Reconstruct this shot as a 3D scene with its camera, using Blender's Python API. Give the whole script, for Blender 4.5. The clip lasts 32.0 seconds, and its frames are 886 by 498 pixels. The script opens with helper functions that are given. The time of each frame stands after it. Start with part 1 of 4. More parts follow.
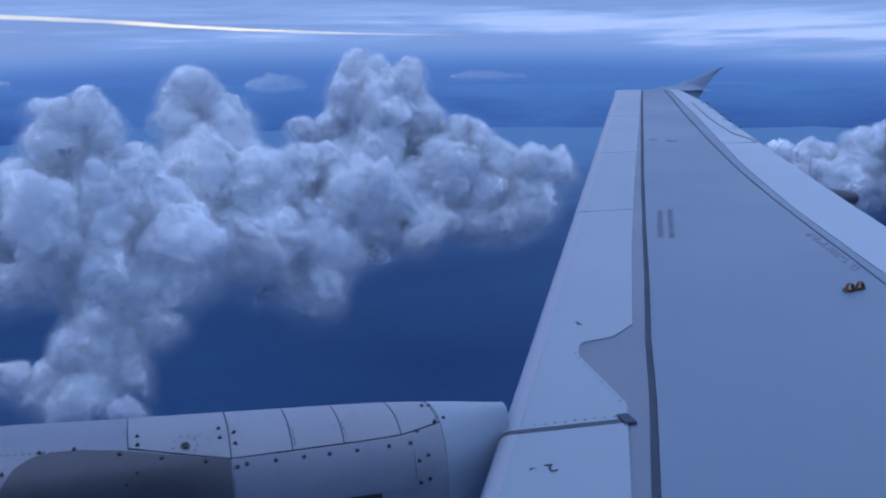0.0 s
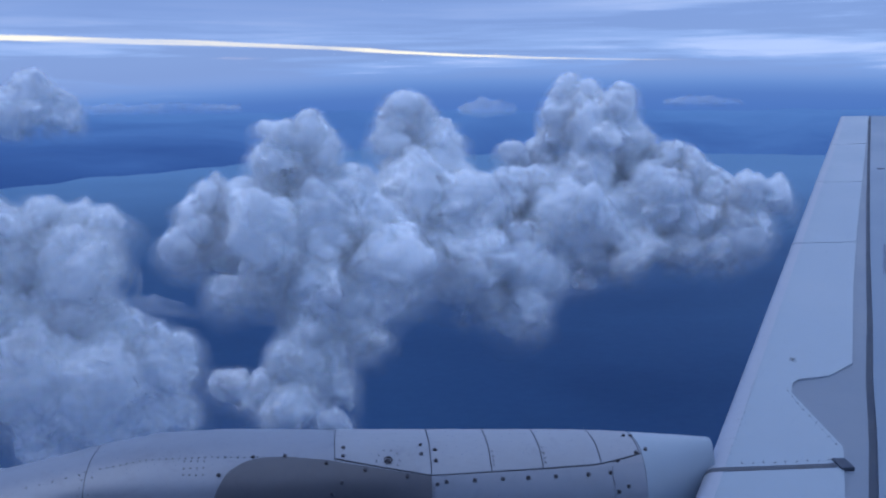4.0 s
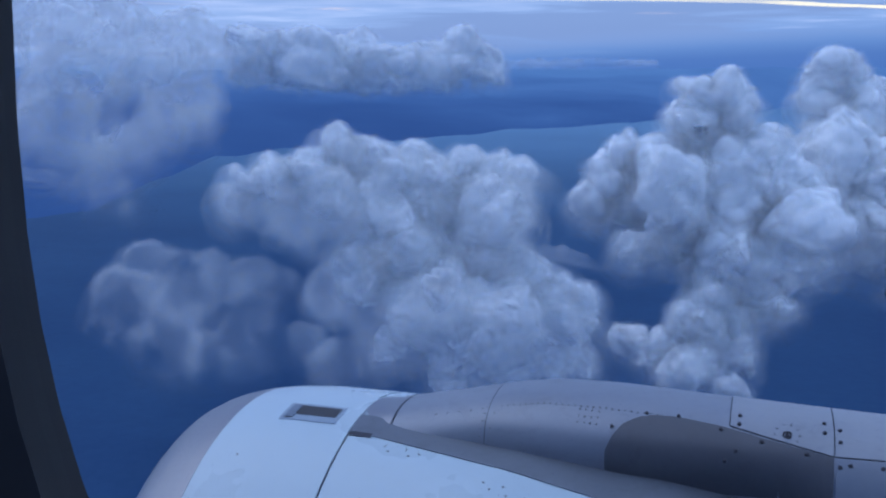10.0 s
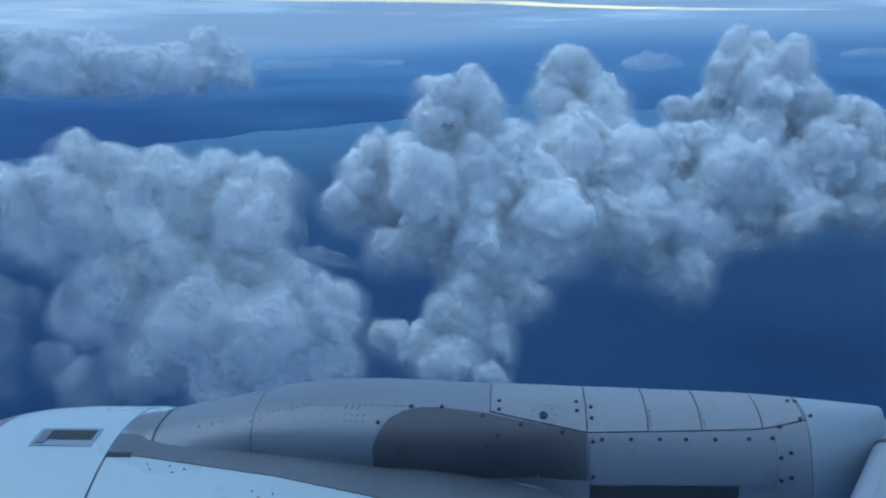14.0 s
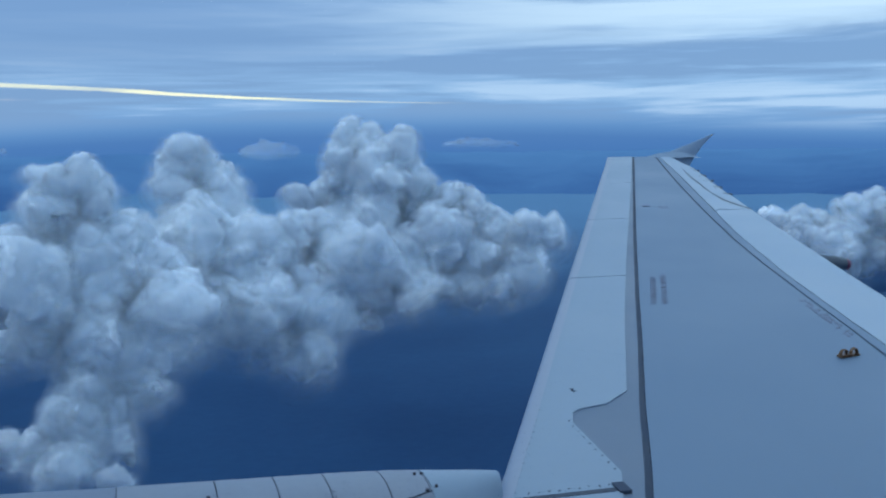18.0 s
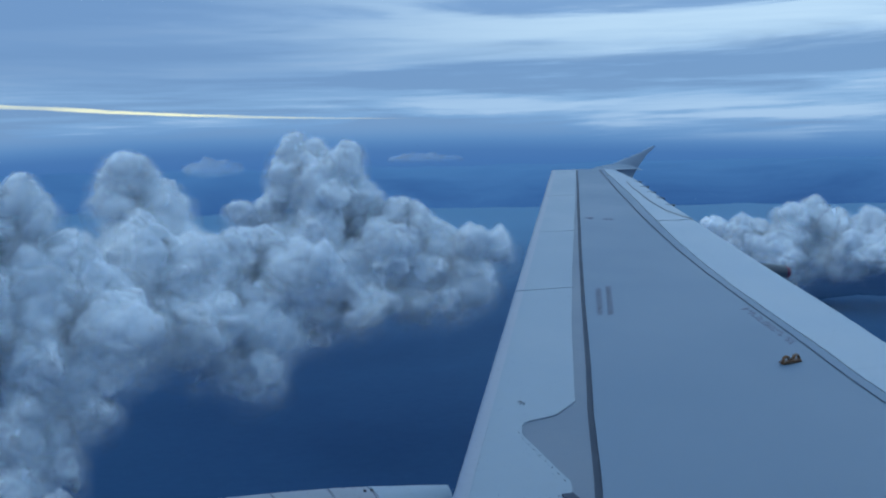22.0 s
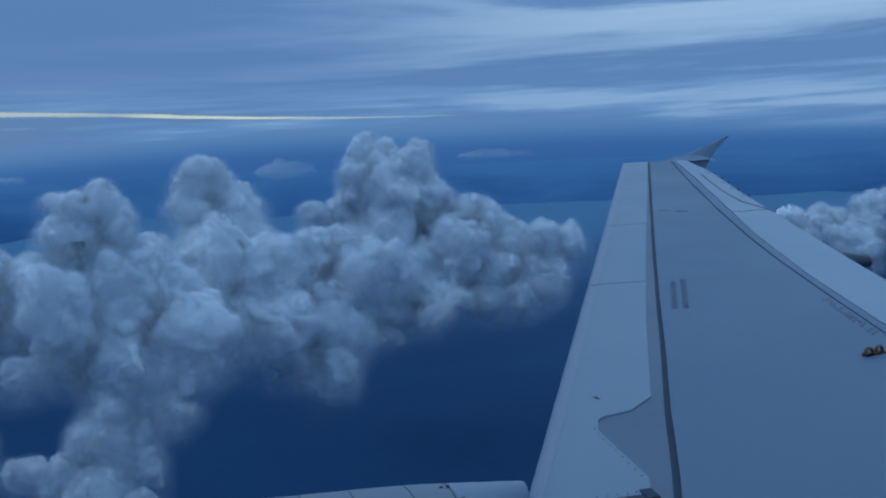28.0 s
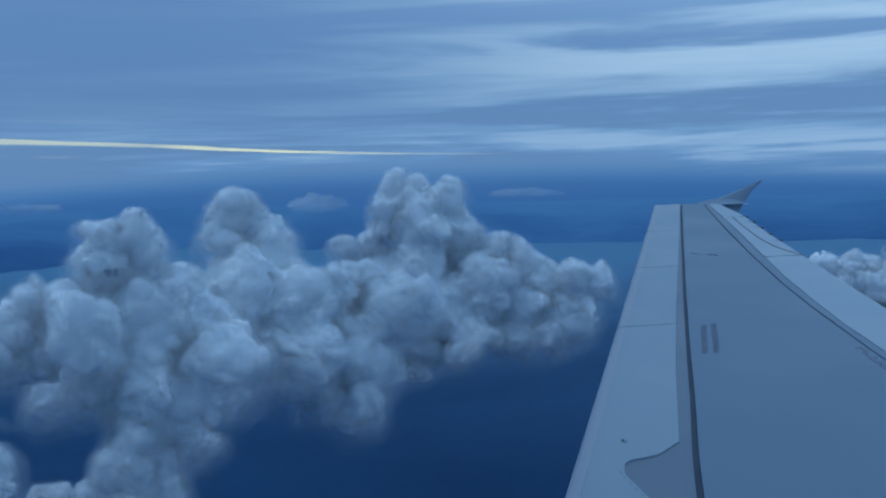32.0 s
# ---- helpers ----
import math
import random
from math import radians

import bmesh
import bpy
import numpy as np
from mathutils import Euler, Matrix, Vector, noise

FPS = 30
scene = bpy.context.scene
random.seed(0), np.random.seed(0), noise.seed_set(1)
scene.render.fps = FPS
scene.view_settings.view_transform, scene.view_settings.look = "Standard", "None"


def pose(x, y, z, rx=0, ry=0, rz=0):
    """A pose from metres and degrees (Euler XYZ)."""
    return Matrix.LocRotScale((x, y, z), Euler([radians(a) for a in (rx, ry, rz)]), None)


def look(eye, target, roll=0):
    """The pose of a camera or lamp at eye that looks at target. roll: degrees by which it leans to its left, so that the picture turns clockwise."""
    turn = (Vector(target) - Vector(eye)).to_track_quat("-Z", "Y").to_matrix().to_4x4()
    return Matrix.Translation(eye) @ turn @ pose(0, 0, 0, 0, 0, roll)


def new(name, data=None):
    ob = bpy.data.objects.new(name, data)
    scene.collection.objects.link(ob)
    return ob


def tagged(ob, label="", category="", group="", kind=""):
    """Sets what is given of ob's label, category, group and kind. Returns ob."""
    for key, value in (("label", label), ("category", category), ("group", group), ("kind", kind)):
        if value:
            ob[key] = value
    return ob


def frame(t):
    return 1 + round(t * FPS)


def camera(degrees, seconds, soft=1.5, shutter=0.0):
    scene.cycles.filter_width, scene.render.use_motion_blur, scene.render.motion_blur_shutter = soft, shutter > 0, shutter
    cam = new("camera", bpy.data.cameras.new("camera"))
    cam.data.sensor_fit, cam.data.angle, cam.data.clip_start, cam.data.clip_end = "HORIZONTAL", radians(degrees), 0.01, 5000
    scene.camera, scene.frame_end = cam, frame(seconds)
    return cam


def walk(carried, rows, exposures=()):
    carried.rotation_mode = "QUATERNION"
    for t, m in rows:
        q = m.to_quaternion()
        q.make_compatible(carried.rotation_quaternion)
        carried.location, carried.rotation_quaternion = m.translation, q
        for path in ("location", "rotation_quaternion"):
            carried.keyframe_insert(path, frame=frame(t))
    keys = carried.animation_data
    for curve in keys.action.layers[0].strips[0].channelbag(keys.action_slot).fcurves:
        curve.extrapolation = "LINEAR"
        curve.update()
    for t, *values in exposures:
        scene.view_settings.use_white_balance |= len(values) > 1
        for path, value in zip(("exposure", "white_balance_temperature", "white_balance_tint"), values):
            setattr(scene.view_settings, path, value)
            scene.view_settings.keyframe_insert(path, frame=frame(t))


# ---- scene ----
cam = camera(45.6, 32.0, soft=2.4)
scene.cycles.transparent_max_bounces = 256
# seconds, then the camera's turn in degrees (Euler XYZ); it stays at the cabin window
TURNS = [
    (0, 80.94, 0.68, -16.26),
    (0.5, 82.32, 1.75, -15.35),
    (1, 82.70, 0.79, -14.20),
    (1.5, 83.68, 2.13, -12.50),
    (2, 83.92, 1.83, -8.91),
    (2.5, 83.77, 1.66, -7.44),
    (4.5, 82.10, -0.23, -2.89),
    (5, 82.02, 0.10, 1.02),
    (5.5, 79.95, -1.62, 3.23),
    (6, 80.03, -1.76, 5.49),
    (6.5, 79.77, -2.31, 7.70),
    (7, 79.54, -2.94, 10.41),
    (7.5, 79.21, -2.86, 11.80),
    (8, 79.45, -2.29, 13.50),
    (8.5, 78.98, -2.52, 15.40),
    (9, 79.87, -1.44, 16.99),
    (9.5, 80.09, -0.64, 17.48),
    (10, 80.07, -0.06, 17.19),
    (10.5, 80.05, -0.01, 17.53),
    (11, 80.76, 0.80, 19.01),
    (11.5, 80.36, 0.93, 19.51),
    (12, 79.50, -0.17, 17.51),
    (12.5, 79.54, -0.42, 13.85),
    (13, 79.54, -0.70, 9.99),
    (13.5, 80.24, 0.16, 7.52),
    (14, 80.03, 0.73, 3.73),
    (14.5, 79.70, 0.62, 0.57),
    (15, 80.24, 1.18, -3.07),
    (15.5, 80.27, 0.93, -5.83),
    (17.5, 84.45, 0.75, -15.51),
    (18, 84.53, 0.63, -16.63),
    (18.5, 84.61, 1.23, -16.92),
    (19, 85.23, 1.44, -17.69),
    (19.5, 85.69, 1.55, -17.85),
    (20, 85.44, 1.06, -17.73),
    (20.5, 84.76, 1.06, -18.90),
    (21, 85.44, 1.47, -19.57),
    (21.5, 85.39, 1.40, -20.05),
    (22, 85.28, 1.38, -19.61),
    (22.5, 85.39, 0.81, -17.80),
    (23, 85.63, 0.60, -15.94),
    (23.5, 85.90, 0.73, -15.62),
    (24, 86.68, 0.34, -18.45),
    (24.5, 86.87, -0.15, -18.85),
    (25, 87.59, -0.43, -14.70),
    (25.5, 87.79, 0.77, -12.86),
    (27.5, 86.01, 2.77, -14.18),
    (28, 85.23, 2.84, -15.84),
    (28.5, 84.53, 2.68, -16.34),
    (29, 85.25, 3.15, -16.08),
    (29.5, 85.39, 2.32, -15.74),
    (30, 86.30, 1.31, -15.27),
    (30.5, 86.64, 1.56, -14.73),
    (31, 87.24, 1.10, -13.83),
    (31.5, 87.21, 1.23, -14.31),
    (32, 87.31, 1.46, -14.12),
]
# small sideways shifts of the eye, metres along the cabin
SHIFT_T = (0.0, 9.5, 11.0, 12.0, 14.0, 32.0)
SHIFT_X = (0.0, 0.0, -0.002, -0.001, 0.0, 0.0)
EXPOSURES = [
    (0.0, 0.0, 5560, 13), (2.0, 0.1, 5720, 12), (5.5, 0.1, 5850, 11), (11.4, 0.1, 5800, 7), (12.0, 0.1, 5750, -12),
    (16.0, 0.1, 5850, -12), (19.0, 0.1, 6100, -9), (24.0, -0.2, 5750, -11), (25.5, -0.25, 5650, -11), (28.0, -0.65, 5250, -9), (30.0, -0.7, 5220, -10), (32.0, -0.5, 5350, -12),
]
walk(cam, [(t, pose(float(np.interp(t, SHIFT_T, SHIFT_X)), 0, 0, rx, ry, rz)) for t, rx, ry, rz in TURNS], EXPOSURES)

# ---------------------------------------------------------------- light
SUN_AZ, SUN_EL = -95.0, 52.0     # degrees: from abeam (+y) towards aft (+x), above the horizon


def way(az, el):
    a, e = radians(az), radians(el)
    return Vector((math.sin(a) * math.cos(e), math.cos(a) * math.cos(e), math.sin(e)))


sun = new("sun", bpy.data.lights.new("sun", "SUN"))
sun.data.energy, sun.data.angle, sun.data.color = 0.75, radians(65), (0.95, 0.97, 1.0)
sun.matrix_world = look(way(SUN_AZ, SUN_EL) * 100, (0, 0, 0))

world = bpy.data.worlds.new("sky")
scene.world = world
world.use_nodes = True
wt = world.node_tree
wt.nodes.clear()


class Nodes:
    """Short hand for building a node tree."""

    def __init__(self, tree):
        self.t = tree

    def add(self, kind, **inputs):
        n = self.t.nodes.new(kind)
        for k, v in inputs.items():
            self.put(n, k.replace("_", " "), v)
        return n

    def put(self, n, key, v):
        s = n.inputs[int(key) if key.isdigit() else key]
        if isinstance(v, bpy.types.NodeSocket):
            self.t.links.new(v, s)
        else:
            s.default_value = v

    def math(self, op, a, b=0.0, clamp=False):
        n = self.t.nodes.new("ShaderNodeMath")
        n.operation, n.use_clamp = op, clamp
        self.put(n, "0", a), self.put(n, "1", b)
        return n.outputs[0]

    def ramp(self, fac, stops, smooth=False):
        n = self.t.nodes.new("ShaderNodeValToRGB")
        if smooth:
            n.color_ramp.interpolation = "EASE"
        while len(n.color_ramp.elements) < len(stops):
            n.color_ramp.elements.new(0.5)
        for e, (p, c) in zip(n.color_ramp.elements, stops):
            e.position, e.color = p, (*c, 1) if isinstance(c, tuple) else (c, c, c, 1)
        self.put(n, "0", fac)
        return n.outputs[0]

    def span(self, v, a, b, c=0.0, d=1.0):
        n = self.t.nodes.new("ShaderNodeMapRange")
        n.interpolation_type = "SMOOTHSTEP"
        for i, q in enumerate((v, a, b, c, d)):
            self.put(n, str(i), q)
        return n.outputs[0]

    def mix(self, fac, a, b, mode="MIX"):
        n = self.t.nodes.new("ShaderNodeMix")
        n.data_type, n.blend_type = "RGBA", mode
        self.put(n, "0", fac), self.put(n, "6", a), self.put(n, "7", b)
        return n.outputs[2]

    def noise(self, vec, scale, detail=5.0, rough=0.55, distort=0.0):
        n = self.t.nodes.new("ShaderNodeTexNoise")
        self.put(n, "Vector", vec)
        n.inputs["Scale"].default_value, n.inputs["Detail"].default_value = scale, detail
        n.inputs["Roughness"].default_value, n.inputs["Distortion"].default_value = rough, distort
        return n.outputs[0]

    def vec(self, x, y, z=0.0):
        n = self.t.nodes.new("ShaderNodeCombineXYZ")
        self.put(n, "0", x), self.put(n, "1", y), self.put(n, "2", z)
        return n.outputs[0]


def build_sky():
    k = Nodes(wt)
    out, bg = k.add("ShaderNodeOutputWorld"), k.add("ShaderNodeBackground")
    wt.links.new(bg.outputs[0], out.inputs[0])
    co = k.add("ShaderNodeTexCoord").outputs["Generated"]
    xyz = k.add("ShaderNodeSeparateXYZ", Vector=co).outputs
    el = k.math("MULTIPLY", k.math("ARCSINE", xyz[2]), 57.2958)
    az = k.math("MULTIPLY", k.math("ARCTAN2", xyz[0], xyz[1]), 57.2958)
    sky = wt.nodes.new("ShaderNodeTexSky")
    sky.sky_type, sky.sun_disc = "NISHITA", False
    sky.sun_elevation, sky.sun_rotation = radians(SUN_EL), radians(SUN_AZ)
    # overcast above, hazy blue towards the horizon
    bank = k.math("ADD", k.span(az, -28.0, 8.0, -0.5, 1.0), k.span(az, 18.0, 45.0, 0.0, -0.8))
    tone = k.ramp(k.span(k.math("SUBTRACT", el, bank), -4.0, 36.0), [
        (0.0, (0.045, 0.125, 0.38)), (0.024, (0.052, 0.145, 0.41)), (0.033, (0.095, 0.21, 0.49)), (0.045, (0.18, 0.30, 0.59)), (0.063, (0.25, 0.37, 0.65)),
        (0.16, (0.29, 0.40, 0.69)), (0.28, (0.42, 0.53, 0.82)), (0.6, (0.36, 0.48, 0.76)), (1.0, (0.28, 0.40, 0.68))])
    # long flat sheets of cloud
    sheet = k.noise(k.vec(k.math("MULTIPLY", az, 0.040), k.math("MULTIPLY", el, 0.52), 3.1), 1.0, 6, 0.52, 0.6)
    fine = k.noise(k.vec(k.math("MULTIPLY", az, 0.11), k.math("MULTIPLY", el, 2.1), 8.4), 1.0, 5, 0.55, 0.6)
    body = k.math("ADD", k.math("MULTIPLY", sheet, 0.68), k.math("MULTIPLY", fine, 0.32))
    low = k.span(k.math("SUBTRACT", el, bank), 0.0, 1.6)
    dark = k.math("MULTIPLY", k.span(body, 0.46, 0.56), k.math("MULTIPLY", low, k.span(el, 13.0, 5.0)))
    pale = k.math("MULTIPLY", k.span(body, 0.49, 0.39), low)
    tone = k.mix(k.math("MULTIPLY", dark, 0.85), tone, (0.165, 0.25, 0.49, 1))
    tone = k.mix(k.math("MULTIPLY", pale, 0.55), tone, (0.56, 0.63, 0.86, 1))
    # thicker overcast ahead, thinner and brighter astern
    side = k.math("MULTIPLY", k.span(az, 42.0, -4.0), k.span(el, 2.2, 5.5))
    tone = k.mix(k.math("MULTIPLY", side, 0.92), tone, (0.17, 0.255, 0.50, 1))
    thin = k.math("MULTIPLY", k.math("MULTIPLY", k.span(az, 2.0, 30.0), k.span(el, 4.2, 7.0)), k.span(sheet, 0.62, 0.42))
    tone = k.mix(k.math("MULTIPLY", thin, 0.62), tone, (0.66, 0.73, 0.90, 1))
    # the clear slit low ahead, lit from behind the cloud
    wob = k.math("MULTIPLY", k.math("SUBTRACT", sheet, 0.5), 0.6)
    mid = k.math("ADD", k.math("ADD", k.span(az, -10.0, 14.0, 3.25, 2.75), k.math("MULTIPLY", az, -0.020)), wob)
    off = k.math("ABSOLUTE", k.math("SUBTRACT", el, mid))
    width = k.span(az, 19.0, -14.0, 0.04, 0.19)
    slit = k.math("MULTIPLY", k.span(k.math("DIVIDE", off, width), 1.0, 0.45), k.span(az, 19.0, 8.0))
    slit = k.math("MULTIPLY", slit, k.span(az, -62.0, -40.0))
    mid2 = k.math("ADD", k.math("SUBTRACT", mid, 0.75), k.math("MULTIPLY", wob, 0.6))
    slit2 = k.span(k.math("ABSOLUTE", k.math("SUBTRACT", el, mid2)), 0.13, 0.03)
    slit2 = k.math("MULTIPLY", slit2, k.math("MULTIPLY", k.span(fine, 0.5, 0.62), k.math("MULTIPLY", k.span(az, 0.0, -12.0), k.span(az, -62.0, -40.0))))
    slit = k.math("MULTIPLY", slit, k.span(fine, 0.30, 0.56, 0.45, 1.0))
    tone = k.mix(slit, tone, (0.98, 0.86, 0.66, 1))
    tone = k.mix(k.math("MULTIPLY", slit2, 0.6), tone, (0.95, 0.72, 0.66, 1))
    both = k.mix(1.0, tone, k.mix(1.0, sky.outputs[0], (0.012, 0.012, 0.012, 1), "MULTIPLY"), "ADD")
    k.put(bg, "Color", both)
    bg.inputs["Strength"].default_value = 1.06


build_sky()

# ---------------------------------------------------------------- materials


def paint(name, colour, rough=0.4, metal=0.0, vary=0.12, scale=3.0, bump=0.0, grime=0.0, stretch=(1, 1, 1), spec=0.5):
    """A painted or metal surface: two scales of tone, faint relief, streaked grime."""
    m = bpy.data.materials.new(name)
    m.use_nodes = True
    k = Nodes(m.node_tree)
    b = m.node_tree.nodes["Principled BSDF"]
    co = k.add("ShaderNodeTexCoord").outputs["Object"]
    mp = k.add("ShaderNodeMapping", Vector=co)
    mp.inputs["Scale"].default_value = stretch
    big = k.noise(mp.outputs[0], scale, 4, 0.5)
    small = k.noise(mp.outputs[0], scale * 14, 3, 0.6)
    f = k.math("ADD", k.math("MULTIPLY", big, 0.7), k.math("MULTIPLY", small, 0.3))
    lo = tuple(c * (1 - vary) for c in colour)
    hi = tuple(min(1.0, c * (1 + vary)) for c in colour)
    col = k.ramp(f, [(0.3, lo), (0.7, hi)])
    if grime:
        g = k.noise(mp.outputs[0], scale * 2.7, 8, 0.65, 0.6)
        col = k.mix(k.math("MULTIPLY", k.span(g, 0.52, 0.72), grime), col, tuple(c * 0.45 for c in colour) + (1,))
    k.put(b, "Base Color", col)
    k.put(b, "Roughness", k.span(big, 0.25, 0.75, max(0.02, rough - 0.07), rough + 0.07))
    b.inputs["Metallic"].default_value = metal
    b.inputs["Specular IOR Level"].default_value = spec
    if bump:
        bn = k.add("ShaderNodeBump", Height=small)
        bn.inputs["Strength"].default_value, bn.inputs["Distance"].default_value = bump, 0.002
        k.put(b, "Normal", bn.outputs[0])
    return m


M_SKIN = paint("wing_grey_paint", (0.163, 0.228, 0.320), 0.42, 0.0, 0.02, 0.5)
M_SLAT = paint("slat_white_paint", (0.29, 0.36, 0.44), 0.36, 0.0, 0.05, 0.9)
M_LE = paint("bare_aluminium", (0.40, 0.43, 0.50), 0.40, 0.6, 0.08, 2.0)
M_PANEL = paint("panel_grey", (0.165, 0.205, 0.27), 0.42, 0.0, 0.06, 1.5)
M_FLAP = paint("flap_pale_paint", (0.35, 0.43, 0.52), 0.34, 0.0, 0.06, 1.1)
M_SEAL = paint("dark_rubber_seal", (0.035, 0.05, 0.085), 0.6, 0.0, 0.15, 4.0)
M_JOINT = paint("joint_line", (0.065, 0.078, 0.105), 0.7, 0.0, 0.1, 5.0)
M_FENCE = paint("fence_grey_paint", (0.30, 0.37, 0.46), 0.4, 0.0, 0.06, 2.0)
M_COWL = paint("cowl_white_paint", (0.52, 0.63, 0.70), 0.30, 0.0, 0.03, 1.4, 0.03, 0.05)
M_LIP = paint("inlet_lip_metal", (0.30, 0.31, 0.35), 0.42, 0.7, 0.10, 3.0, 0.05)
M_PYLON = paint("pylon_grey_metal", (0.265, 0.29, 0.345), 0.40, 0.25, 0.09, 2.4, 0.08, 0.25, (1, 1, 2))
M_CAP = paint("pylon_cap_grey", (0.30, 0.325, 0.375), 0.48, 0.1, 0.08, 3.0, 0.0, 0.22, (1, 1, 2))
M_PATCH = paint("pylon_side_dark", (0.10, 0.105, 0.125), 0.5, 0.1, 0.12, 2.5, 0.08, 0.3)
M_SIDE = paint("pylon_side_blue_grey", (0.25, 0.28, 0.34), 0.42, 0.1, 0.07, 2.5, 0.06, 0.2)
M_SILL = paint("sill_dark_grey", (0.16, 0.18, 0.22), 0.5, 0.1, 0.12, 3.0, 0.0, 0.25)
M_BOLT = paint("dark_fastener", (0.06, 0.06, 0.075), 0.5, 0.5, 0.2, 20.0)
M_RIVET = paint("rivet_head", (0.17, 0.18, 0.21), 0.5, 0.3, 0.2, 20.0)
M_MARK = paint("faded_grey_marking", (0.16, 0.17, 0.23), 0.6, 0.0, 0.25, 30.0)
M_INK = paint("black_marking", (0.03, 0.03, 0.04), 0.6, 0.0, 0.2, 30.0)
M_BRASS = paint("bronze_bracket", (0.17, 0.095, 0.05), 0.4, 0.6, 0.2, 40.0)
M_RED = paint("fairing_red_tip", (0.15, 0.018, 0.05), 0.4, 0.0, 0.12, 10.0)
M_FAIR = paint("fairing_dark_grey", (0.085, 0.105, 0.13), 0.42, 0.0, 0.1, 4.0)
M_DUCT = paint("duct_and_gap_shade", (0.06, 0.06, 0.07), 0.6, 0.2, 0.1, 3.0)
M_LINER = paint("cabin_liner", (0.10, 0.092, 0.088), 0.75, 0.0, 0.06, 12.0, 0.3)
M_RIM = paint("window_rim_black", (0.010, 0.010, 0.012), 0.55, 0.0, 0.2, 20.0)
M_HULL = paint("fuselage_white", (0.60, 0.62, 0.66), 0.4, 0.0, 0.04, 1.0)


def glass():
    m = bpy.data.materials.new("window_acrylic")
    m.use_nodes = True
    b = m.node_tree.nodes["Principled BSDF"]
    b.inputs["Base Color"].default_value = (0.97, 0.98, 1, 1)
    b.inputs["Roughness"].default_value, b.inputs["IOR"].default_value = 0.0, 1.06
    b.inputs["Transmission Weight"].default_value = 1.0
    return m


M_GLASS = glass()


def cloud_matter(name, px, low, high, cover, veil=None):
    """White water droplets that let light soak in, thinning out towards the base between the heights low and high.
    px: the grain's size in metres; cover: how thick the cloud is; veil: the cover of a thin outer layer."""
    m = bpy.data.materials.new(name)
    m.use_nodes = True
    k = Nodes(m.node_tree)
    b = m.node_tree.nodes["Principled BSDF"]
    co = k.add("ShaderNodeTexCoord").outputs["Object"]
    z = k.add("ShaderNodeSeparateXYZ", Vector=co).outputs[2]
    drift = k.math("MULTIPLY", k.math("SUBTRACT", k.noise(co, 1 / (px * 110), 4, 0.55, 0.6), 0.5), (high - low) * 1.5)
    thick = k.math("MULTIPLY", k.span(k.math("ADD", z, drift), low, high), cover)
    if cover < 0.6 or veil is not None:
        thick = k.math("MULTIPLY", thick, k.span(k.noise(co, 1 / (px * 75), 3, 0.5, 0.5), 0.28, 0.60))
    if veil is None and cover >= 0.95:
        b.inputs["Base Color"].default_value = (0.89, 0.94, 1.0, 1)
        b.inputs["Roughness"].default_value, b.inputs["Specular IOR Level"].default_value = 1.0, 0.0
        b.inputs["Subsurface Weight"].default_value = 1.0
        b.inputs["Subsurface Radius"].default_value = (1.0, 1.0, 1.0)
        b.inputs["Subsurface Scale"].default_value = px * 25
        k.put(b, "Alpha", thick)
        return m
    fade = thick if veil is None else k.math("MULTIPLY", thick, veil)
    near, through_it = k.t.nodes.new("ShaderNodeBsdfDiffuse"), k.t.nodes.new("ShaderNodeBsdfTranslucent")
    for s in (near, through_it):
        s.inputs["Color"].default_value = (0.93, 0.965, 1.0, 1)
    soak, veiled = k.t.nodes.new("ShaderNodeMixShader"), k.t.nodes.new("ShaderNodeMixShader")
    soak.inputs[0].default_value = 0.38
    k.t.links.new(near.outputs[0], soak.inputs[1]), k.t.links.new(through_it.outputs[0], soak.inputs[2])
    k.t.links.new(fade, veiled.inputs[0])
    k.t.links.new(k.t.nodes.new("ShaderNodeBsdfTransparent").outputs[0], veiled.inputs[1])
    k.t.links.new(soak.outputs[0], veiled.inputs[2])
    k.t.links.new(veiled.outputs[0], k.t.nodes["Material Output"].inputs["Surface"])
    k.t.nodes.remove(b)
    return m


def terrain(name, dark, light, rough, scale, bump, spec=0.5):
    m = bpy.data.materials.new(name)
    m.use_nodes = True
    k = Nodes(m.node_tree)
    b = m.node_tree.nodes["Principled BSDF"]
    co = k.add("ShaderNodeTexCoord").outputs["Object"]
    big, fine = k.noise(co, scale, 6, 0.55, 0.4), k.noise(co, scale * 40, 4, 0.6)
    k.put(b, "Base Color", k.ramp(k.math("ADD", k.math("MULTIPLY", big, 0.75), k.math("MULTIPLY", fine, 0.25)), [(0.35, dark), (0.68, light)]))
    b.inputs["Roughness"].default_value, b.inputs["Specular IOR Level"].default_value = rough, spec
    bn = k.add("ShaderNodeBump", Height=fine)
    bn.inputs["Strength"].default_value, bn.inputs["Distance"].default_value = bump, 0.5
    k.put(b, "Normal", bn.outputs[0])
    return m


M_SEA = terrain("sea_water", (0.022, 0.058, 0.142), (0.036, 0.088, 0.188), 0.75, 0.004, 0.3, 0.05)


